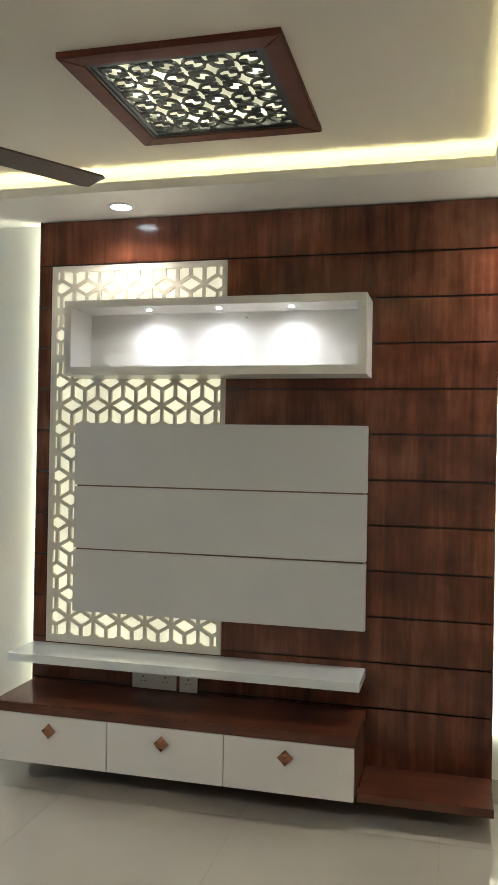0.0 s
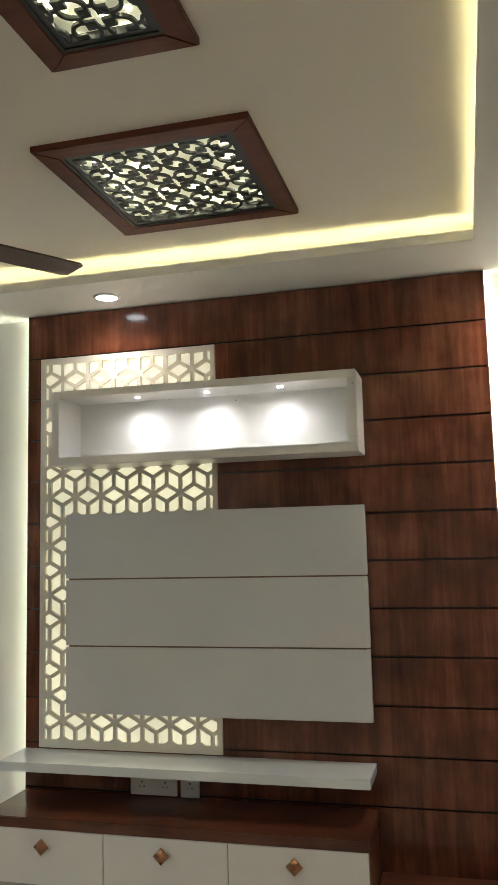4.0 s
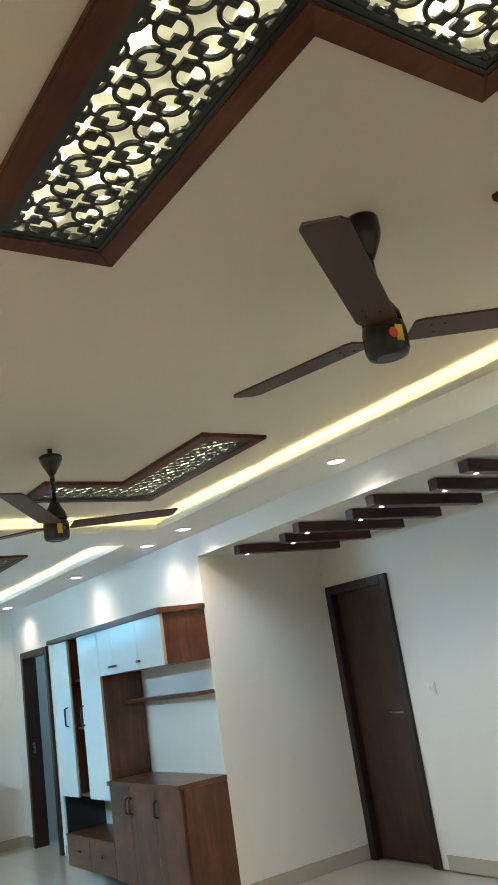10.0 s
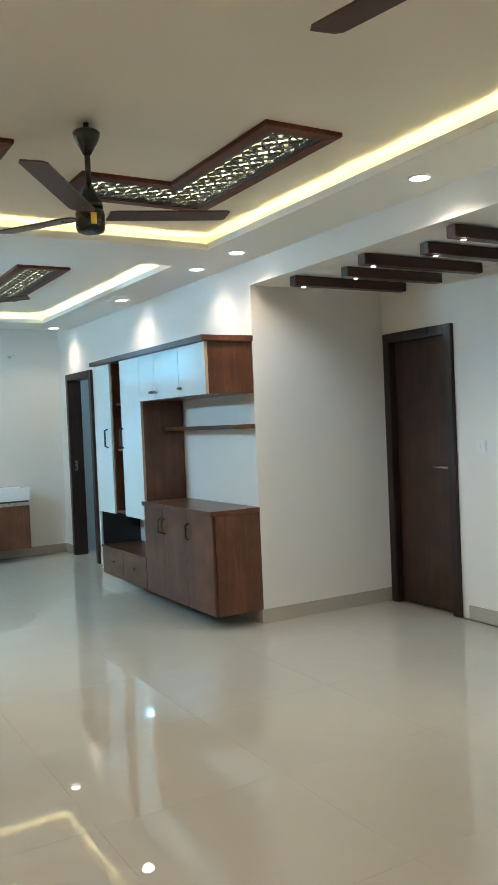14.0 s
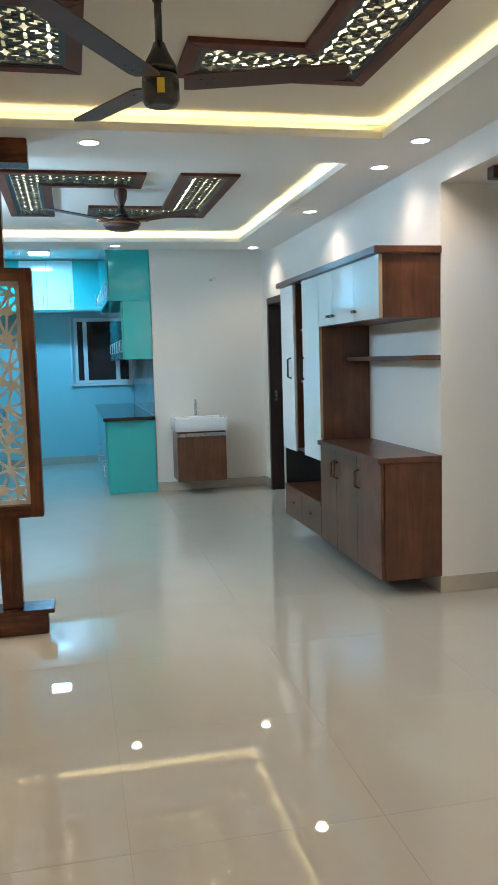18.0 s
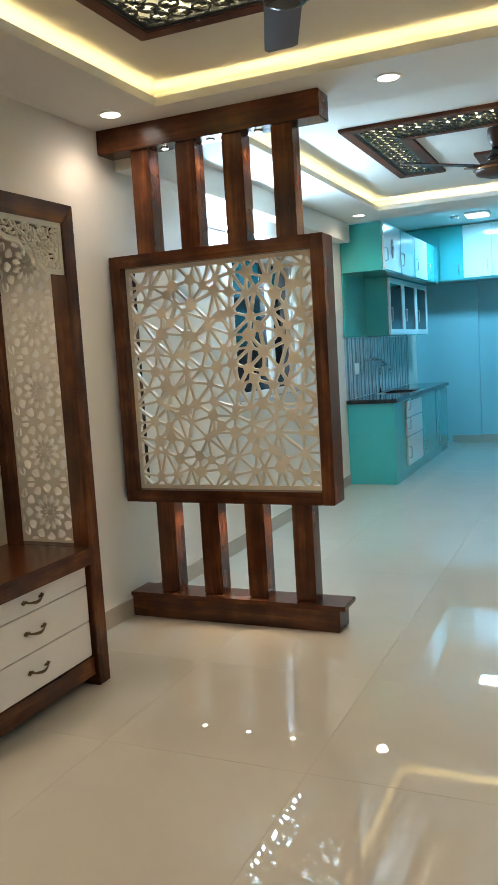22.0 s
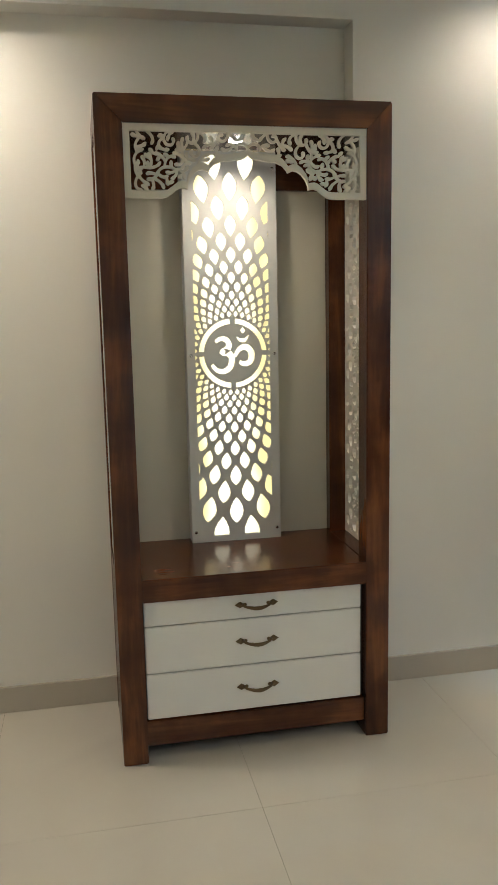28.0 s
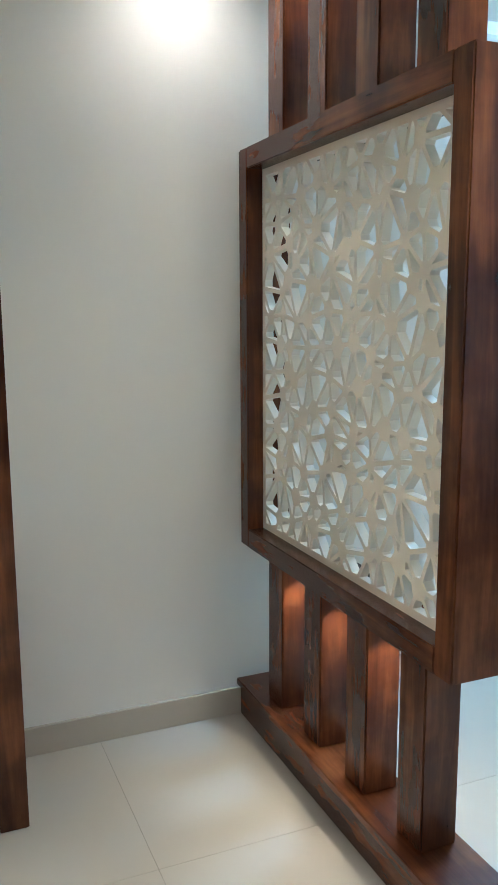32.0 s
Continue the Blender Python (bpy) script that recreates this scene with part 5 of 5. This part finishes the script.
def star_lattice(u0, u1, v0, v1, step, bar, node, seed, margin):
    """Holes of a lattice whose bars run between scattered nodes."""
    rng = random.Random(seed)
    pts = []
    nu, nv = round((u1 - u0) / step), round((v1 - v0) / step)
    for i in range(nu + 1):
        for j in range(nv + 1):
            off = 0.5 if j % 2 else 0.0
            edge = i in (0, nu) or j in (0, nv)
            q = 0.16 if edge else 0.34
            x, y = u0 + (u1 - u0) * min(1, (i + off * (0 < i < nu)) / nu), v0 + (v1 - v0) * j / nv
            pts.append((min(max(x + rng.uniform(-q, q) * step * (0 < i < nu), u0), u1), min(max(y + rng.uniform(-q, q) * step * (0 < j < nv), v0), v1)))
    vs, _, fs = geometry.delaunay_2d_cdt([Vector(p) for p in pts], [], [], 0, 1e-4)[:3]
    out = []
    for f in fs:
        tri = [tuple(vs[i]) for i in f]
        q = inset(tri, bar / 2)
        if len(q) < 3:
            continue
        c = (sum(p[0] for p in tri) / 3, sum(p[1] for p in tri) / 3)
        for i, p in enumerate(tri):
            e = (c[0] - p[0], c[1] - p[1])
            l = math.hypot(*e)
            n = (e[0] / l, e[1] / l)
            k = node * (0.75 + 0.6 * ((f[i] * 37) % 10) / 10)
            q = half(q, (p[0] + n[0] * k, p[1] + n[1] * k), n)
            if len(q) < 3:
                break
        if len(q) > 2:
            q = crop(q, u0 + margin, u1 - margin, v0 + margin, v1 - margin)
            if len(q) > 2:
                out.append(q)
    return out


u0, u1, v0, v1 = fy0 + 0.065, fy1 - 0.065, fz0 + 0.065, fz1 - 0.065
holes = star_lattice(u0, u1, v0, v1, 0.089, 0.0125, 0.024, 4, 0.022)
part("cut_out_screen", plate(rect(u0 - 0.004, u1 + 0.004, v0 - 0.004, v1 + 0.004), holes, (-0.885, 0, 0), (0, 1, 0), (0, 0, 1), (1, 0, 0), 0.026), SCREEN, ps, "beige board cut out in a star pattern")
for y in (4.804, 5.067, 5.328):
    for z in (2.485, 0.643):
        part("small_spot", lathe([(0.022, 0.0), (0.022, -0.005), (0.014, -0.006)], (-0.888, y, z), 20), CHROME, ps, "small chrome spot")
        part("spot_lens", lathe([(0.014, -0.004), (0.014, -0.008)], (-0.888, y, z), 20), MINI_GLOW, ps, "bright lens")
        lamp("screen_lamp", "SPOT", pose(-0.888, y, z - 0.012), MINI_W, WARM, 0.012, 110, 0.7)

def prism(q, y0, y1):
    """An upright board of that outline in x and z, between two depths."""
    bm = bmesh.new()
    lo, hi = [bm.verts.new((p[0], y0, p[1])) for p in q], [bm.verts.new((p[0], y1, p[1])) for p in q]
    bm.faces.new(lo)
    bm.faces.new(hi)
    for k in range(len(q)):
        bm.faces.new((lo[k], lo[(k + 1) % len(q)], hi[(k + 1) % len(q)], hi[k]))
    bmesh.ops.recalc_face_normals(bm, faces=bm.faces[:])
    bmesh.ops.bevel(bm, geom=bm.edges[:], offset=0.0025, segments=2, affect="EDGES")
    return bm


# ---- shrine cabinet ----
po = thing("shrine_cabinet", (0.45, 4.6, 0), "reddish brown wooden prayer cabinet with lit petal panel", "cabinet")
pf, pb, px0, px1, pt = 4.825, 4.358, 0.0, 0.90, 2.068
for x0 in (px0, px1 - 0.08):
    xo, xi = (x0, x0 + 0.08) if x0 < 0.4 else (x0 + 0.08, x0)
    part("front_post", prism([(xo, 0.0), (xi, 0.0), (xi, pt - 0.0805), (xo, pt - 0.0005)], pf - 0.08, pf), TEAK, po)
    part("back_post", box(x0, x0 + 0.08, pb, pb + 0.065, 0, pt - 0.081, 0.003), TEAK, po)
part("top_rail", prism([(px0, pt), (px1, pt), (px1 - 0.08, pt - 0.08), (px0 + 0.08, pt - 0.08)], pf - 0.08, pf), TEAK_X, po)
part("roof_board", box(px0, px1, pb, pf - 0.081, pt - 0.08, pt, 0.003), TEAK_X, po)
part("altar_shelf", box(px0 + 0.08, px1 - 0.08, pb, pf + 0.004, 0.545, 0.62, 0.003), TEAK_X, po)
part("shelf_side", box(px0 + 0.001, px0 + 0.079, pb + 0.066, pf - 0.081, 0.0, 0.62, 0.002), TEAK, po)
part("shelf_side", box(px1 - 0.079, px1 - 0.001, pb + 0.066, pf - 0.081, 0.0, 0.62, 0.002), TEAK, po)
part("top_side_rail", box(px0 + 0.001, px0 + 0.05, pb + 0.066, pf - 0.081, 1.985, 1.99, 0.001), TEAK_Y, po)
part("drawer_box", box(px0 + 0.081, px1 - 0.081, pb + 0.02, pf - 0.042, 0.135, 0.544, 0), BLACK, po)
part("bottom_rail", box(px0 + 0.08, px1 - 0.08, pf - 0.05, pf - 0.02, 0.05, 0.133, 0.002), TEAK_X, po)
for z0, z1 in ((0.140, 0.293), (0.297, 0.453), (0.457, 0.541)):
    d = part("drawer_front", box(px0 + 0.092, px1 - 0.084, pf - 0.041, pf - 0.022, z0, z1, 0.002), WHITELAM, po, "white drawer front")
    zc, yc = (z0 + z1) / 2 + 0.005, pf - 0.022
    bow = lathe([(0.0016, -0.05), (0.0045, -0.042), (0.0052, -0.03), (0.0066, -0.012), (0.0070, 0.0), (0.0066, 0.012), (0.0052, 0.03), (0.0045, 0.042), (0.0016, 0.05)], (0, 0, 0), 12, "x")
    for v_ in bow.verts:
        s = v_.co.x / 0.05
        v_.co = Vector((0.45 + v_.co.x, yc + 0.010 + v_.co.y * 0.55 + 0.018 * (1 - s * s), zc - 0.008 * (1 - s * s) + v_.co.z))
    ends = []
    for s in (-1, 1):
        leaf = lathe([(0.0006, -0.022), (0.006, -0.014), (0.0115, -0.006), (0.0085, 0.0), (0.0045, 0.006), (0.0065, 0.012), (0.003, 0.017)], (0, 0, 0), 10, "x")
        for v_ in leaf.verts:
            v_.co = Vector((0.45 + s * (0.050 - v_.co.x), yc + 0.004 + v_.co.y * 0.45, zc + v_.co.z))
        bmesh.ops.recalc_face_normals(leaf, faces=leaf.faces[:])
        ends.append(leaf)
        ends.append(lathe([(0.0042, 0.0), (0.0042, 0.012), (0.003, 0.016)], (0.45 + s * 0.046, yc, zc), 10, "y"))
    part("handle", joined(bow, *ends), BRONZE, d, "antique bronze bow handle")
part("back_board", box(px0 + 0.081, px1 - 0.081, pb + 0.01, pb + 0.025, 0.62, 1.985, 0), BACKBOARD, po, "beige back board")

for x0, x1 in ((px0 + 0.081, 0.270), (0.614, px1 - 0.081)):
    part("back_rail", box(x0, x1, pb + 0.026, pb + 0.05, 1.865, pt - 0.0835, 0.002), TEAK_X, po)

# pierced side panels
for x, n in ((0.880, 1), (0.006, 1)):
    ua, ub, va, vb = pb + 0.066, pf - 0.081, 0.62, 1.986
    keep, rows_ = [], 5
    hv, mid = (vb - va) / 5, (ua + ub) / 2
    for k in range(rows_):
        cv = va + hv * (k + 0.5)
        for r0, r1, m_, off, fill in ((0.010, 0.030, 10, 0.0, 0.62), (0.038, 0.082, 12, 0.5, 0.74), (0.046, 0.066, 12, 0.0, 0.30), (0.090, 0.130, 12, 0.0, 0.78), (0.138, 0.172, 16, 0.5, 0.76)):
            for i in range(m_):
                t0 = 2 * math.pi * (i + off) / m_
                e = (math.cos(t0), math.sin(t0))
                prof = []
                for q_, w_ in ((0.0, 0.25), (0.3, 0.8), (0.6, 1.0), (0.85, 0.7), (1.0, 0.1)):
                    r_ = r0 + (r1 - r0) * q_
                    prof.append((r_, w_ * fill * r_ * math.pi / m_))
                q = [(mid + e[0] * r_ - e[1] * w_, cv + e[1] * r_ + e[0] * w_) for r_, w_ in prof] + [(mid + e[0] * r_ + e[1] * w_, cv + e[1] * r_ - e[0] * w_) for r_, w_ in reversed(prof)]
                q = crop(q, ua + 0.010, ub - 0.010, max(va + 0.010, cv - hv / 2 + 0.005), min(vb - 0.010, cv + hv / 2 - 0.005))
                if len(q) > 2 and abs(area(q)) > 3e-5:
                    keep.append(q)
    part("pierced_side_panel", plate(rect(ua, ub, va, vb), keep, (x, 0, 0), (0, 1, 0), (0, 0, 1), (1, 0, 0), 0.014), IVORY, po, "ivory pierced side panel")

# scalloped valance
half_edge = [(-0.370, -0.211), (-0.262, -0.211), (-0.245, -0.207), (-0.229, -0.196), (-0.215, -0.185), (-0.203, -0.181), (-0.185, -0.184), (-0.184, -0.172), (-0.178, -0.157), (-0.165, -0.140), (-0.150, -0.130), (-0.137, -0.128), (-0.121, -0.135), (-0.117, -0.127), (-0.105, -0.114), (-0.084, -0.105), (-0.052, -0.102), (-0.020, -0.097), (-0.008, -0.092), (0.0, -0.084)]
edge = half_edge + [(-a_, b_) for a_, b_ in half_edge[-2::-1]]
rim_ = [(a_ + 0.0 if a_ > -0.369 else -0.350, max(b_ + 0.020, -0.190)) for a_, b_ in half_edge]
opening = [(-0.350, -0.022)] + rim_ + [(-a_, b_) for a_, b_ in rim_[-2::-1]] + [(0.350, -0.022)]
scroll = [plate([(-0.370, 0.0)] + edge + [(0.370, 0.0)], [opening], (0.45, pf - 0.022, 1.99), (1, 0, 0), (0, 0, 1), (0, 1, 0), 0.014)]


def ribbon(points, widths):
    """The outline of a curved stroke of changing width."""
    left, right = [], []
    for i, p in enumerate(points):
        a_, b_ = points[max(i - 1, 0)], points[min(i + 1, len(points) - 1)]
        e = Vector((b_[0] - a_[0], b_[1] - a_[1])).normalized()
        left.append((p[0] - e.y * widths[i], p[1] + e.x * widths[i]))
        right.append((p[0] + e.y * widths[i], p[1] - e.x * widths[i]))
    return left + right[::-1]


# curling vines that grow from the rim and from one another until the opening is full
rng = random.Random(5)
grown = [np.array([(-0.350, -0.05 - 0.02 * k) for k in range(7)] + [(-0.33 + 0.03 * k, -0.022) for k in range(11)] + [p for p in rim_])]
roots = [tuple(p) for p in grown[0]]
vines = []
for attempt in range(8000):
    root = rng.choice(roots)
    turn, bend, curl = rng.uniform(0, 2 * math.pi), rng.choice((-1, 1)) * rng.uniform(8, 30), rng.uniform(0.3, 1.2)
    n_ = rng.choice((16, 14, 11, 9, 7)) if attempt < 4000 else rng.choice((4, 5, 6))
    line = [root]
    for k in range(n_):
        line.append((line[-1][0] + 0.005 * math.cos(turn), line[-1][1] + 0.005 * math.sin(turn)))
        turn += 0.005 * bend * (1 + curl * k * 0.35)
    body = np.array(line)
    tips = body[3:]
    if (tips[:, 0] > -0.003).any() or not inside(opening, body[1:]).all():
        continue
    if min(np.hypot(g[:, None, 0] - tips[None, :, 0], g[:, None, 1] - tips[None, :, 1]).min() for g in grown) < 0.0093:
        continue
    if any(np.hypot(*(body[a_] - body[a_ + 5:]).T).min() < 0.011 for a_ in range(0, len(body) - 5)):
        continue
    grown.append(body)
    roots += [line[k] for k in range(2, len(line))]
    vines.append(line)
for k, line in enumerate(vines):
    m_ = len(line) - 1
    wide = [0.0030 + 0.0009 * math.sin(math.pi * i / m_) + (0.0016 if m_ - 3 < i < m_ else 0) for i in range(m_ + 1)]
    wide[-1] = 0.0018
    for side in (1, -1):
        q = ribbon([(side * p[0], p[1]) for p in line], wide)
        scroll.append(plate(q, [], (0.45, pf - 0.0215, 1.99), (1, 0, 0), (0, 0, 1), (0, 1, 0), 0.0110 + 0.00004 * (k % 50)))
part("scalloped_valance", joined(*scroll), IVORY, po, "ivory valance with cut-out scrolls and scalloped edge")

# lit petal panel
qx0, qx1, qz0, qz1 = 0.280, 0.608, 0.621, 1.985
cxp, czp = 0.443, 1.301
holes = []
count, grow = 36, 1.1375
for k in range(14):
    rad = 0.1376 * grow ** k
    size = rad * 2 * math.pi / count
    w, h = size * (0.325 - 0.006 * k), size * (0.43 + 0.005 * k)
    prof = [(0, -h), (w * 0.5, -h * 0.66), (w * 0.88, -h * 0.24), (w, h * 0.10), (w * 0.86, h * 0.45), (w * 0.42, h * 0.82), (0, h)]
    prof += [(-a_, b_) for a_, b_ in prof[-2:0:-1]]
    for c in range(count):
        t = 2 * math.pi * (c + (0.0 if k % 2 else 0.5)) / count
        dx, dz = math.sin(t), math.cos(t)
        if abs(rad * dx) > 0.19 or abs(rad * dz) > 0.75:
            continue
        q = crop([(cxp + dx * (rad + b_) + dz * a_, czp + dz * (rad + b_) - dx * a_) for a_, b_ in prof], qx0 + 0.030, qx1 - 0.030, qz0 + 0.022, qz1 - 0.012)
        if len(q) > 2 and abs(area(q)) > 4e-5:
            holes.append(q)
for k in range(4):
    a0, a1 = radians(90 * k + 4.5), radians(90 * k + 85.5)
    arc = [a0 + (a1 - a0) * i / 14 for i in range(15)]
    holes.append([(cxp + 0.1215 * math.cos(t), czp + 0.1215 * math.sin(t)) for t in arc] + [(cxp + 0.104 * math.cos(t), czp + 0.104 * math.sin(t)) for t in reversed(arc)])


def stroke(points, widths):
    """The outline of a brush stroke through points, mirrored so that it reads from the front."""
    left, right = [], []
    for i, p in enumerate(points):
        a_, b_ = points[max(i - 1, 0)], points[min(i + 1, len(points) - 1)]
        e = Vector((b_[0] - a_[0], b_[1] - a_[1])).normalized()
        n = Vector((-e.y, e.x)) * widths[i]
        left.append((cxp - 1.36 * (p[0] + n.x), czp + 1.36 * (p[1] + n.y)))
        right.append((cxp - 1.36 * (p[0] - n.x), czp + 1.36 * (p[1] - n.y)))
    return left + right[::-1]


def spline(pts, k=5):
    out = []
    for i in range(len(pts) - 1):
        p0, p1, p2, p3 = [Vector(pts[min(max(j, 0), len(pts) - 1)]) for j in (i - 1, i, i + 1, i + 2)]
        for s in range(k):
            t = s / k
            q = 0.5 * ((2 * p1) + (p2 - p0) * t + (2 * p0 - 5 * p1 + 4 * p2 - p3) * t * t + (3 * p1 - p0 - 3 * p2 + p3) * t * t * t)
            out.append((q.x, q.y))
    return out + [pts[-1]]


three = spline([(-0.046, 0.030), (-0.034, 0.038), (-0.018, 0.036), (-0.010, 0.022), (-0.016, 0.010), (-0.028, 0.004), (-0.014, 0.002), (-0.004, -0.010), (-0.008, -0.034), (-0.026, -0.046), (-0.044, -0.042), (-0.056, -0.028)])
holes.append(stroke(three, [0.0042 + 0.0045 * math.sin(math.pi * i / (len(three) - 1)) for i in range(len(three))]))
tail = spline([(0.004, -0.008), (0.016, 0.010), (0.034, 0.016), (0.048, 0.002), (0.046, -0.020), (0.030, -0.028), (0.016, -0.022)])
holes.append(stroke(tail, [0.0042 + 0.0042 * math.sin(math.pi * i / (len(tail) - 1)) for i in range(len(tail))]))
moon = spline([(0.010, 0.042), (0.020, 0.034), (0.032, 0.034), (0.042, 0.046)])
holes.append(stroke(moon, [0.001 + 0.0038 * math.sin(math.pi * i / (len(moon) - 1)) for i in range(len(moon))]))
holes.append([(cxp - 0.036 + 1.13 * a_, czp + 0.080 + 1.13 * b_) for a_, b_ in ((0, -0.010), (0.009, 0), (0, 0.010), (-0.009, 0))])
pp = part("petal_panel", plate(rect(qx0, qx1, qz0, qz1), holes, (0, 4.446, 0), (1, 0, 0), (0, 0, 1), (0, 1, 0), 0.010), GREYBOARD, po, "pale grey panel cut out in petals")
part("panel_box", joined(box(qx0, qx0 + 0.012, 4.385, 4.445, qz0, qz1, 0.001), box(qx1 - 0.012, qx1, 4.385, 4.445, qz0, qz1, 0.001)), GREYBOARD, po)
part("lit_diffuser", box(qx0 + 0.013, qx1 - 0.013, 4.405, 4.415, qz0, qz1, 0), PETAL_GLOW, po, "lit warm diffuser")
for x in (qx0 + 0.014, qx1 - 0.014):
    for z in (0.66, 1.297, 1.93):
        part("stud", lathe([(0.006, 0), (0.006, 0.004), (0.003, 0.006)], (x, 4.456, z), 12, "y"), CHROME, pp, "small steel stud")
part("cabinet_spot", lathe([(0.022, 0), (0.022, -0.005), (0.014, -0.007)], (0.45, 4.62, pt - 0.08), 20), LENS_GLOW, po, "small bright spot")
lamp("shrine_lamp", "SPOT", pose(0.45, 4.62, pt - 0.095), 7.5, (1.0, 0.86, 0.66), 0.02, 155, 1.0)

# ---- floor, tile by tile ----
fl = solid("floor", boxes((X_KITCHEN - 0.2, X_EAST + 0.15, Y_FOYER - 0.15, Y_ALCOVE + 0.2, -0.06, -0.006), (-6.3, -3.3, Y_ALCOVE + 0.2, 10.5, -0.06, -0.006)), GROUT, "polished cream floor tiles with thin dark joints", "floor")
T, GAP = 0.8, 0.0008
tile_mesh = mesh_of(box(GAP / 2, T - GAP / 2, GAP / 2, T - GAP / 2, -0.007, 0.0, 0.0003), "tile", TILE)
for i in range(-12, 6):
    for j in range(-3, 7):
        x, y = 0.513 + T * i, 5.140 + T * j
        if j >= 5 and not (-6.9 < x < -3.2):
            continue
        if j == 4 and y > 8.4 and not (-6.9 < x < 2.7):
            continue
        t_ = new("tile", tile_mesh)
        t_.location = (x, y, 0)
        t_.parent = fl
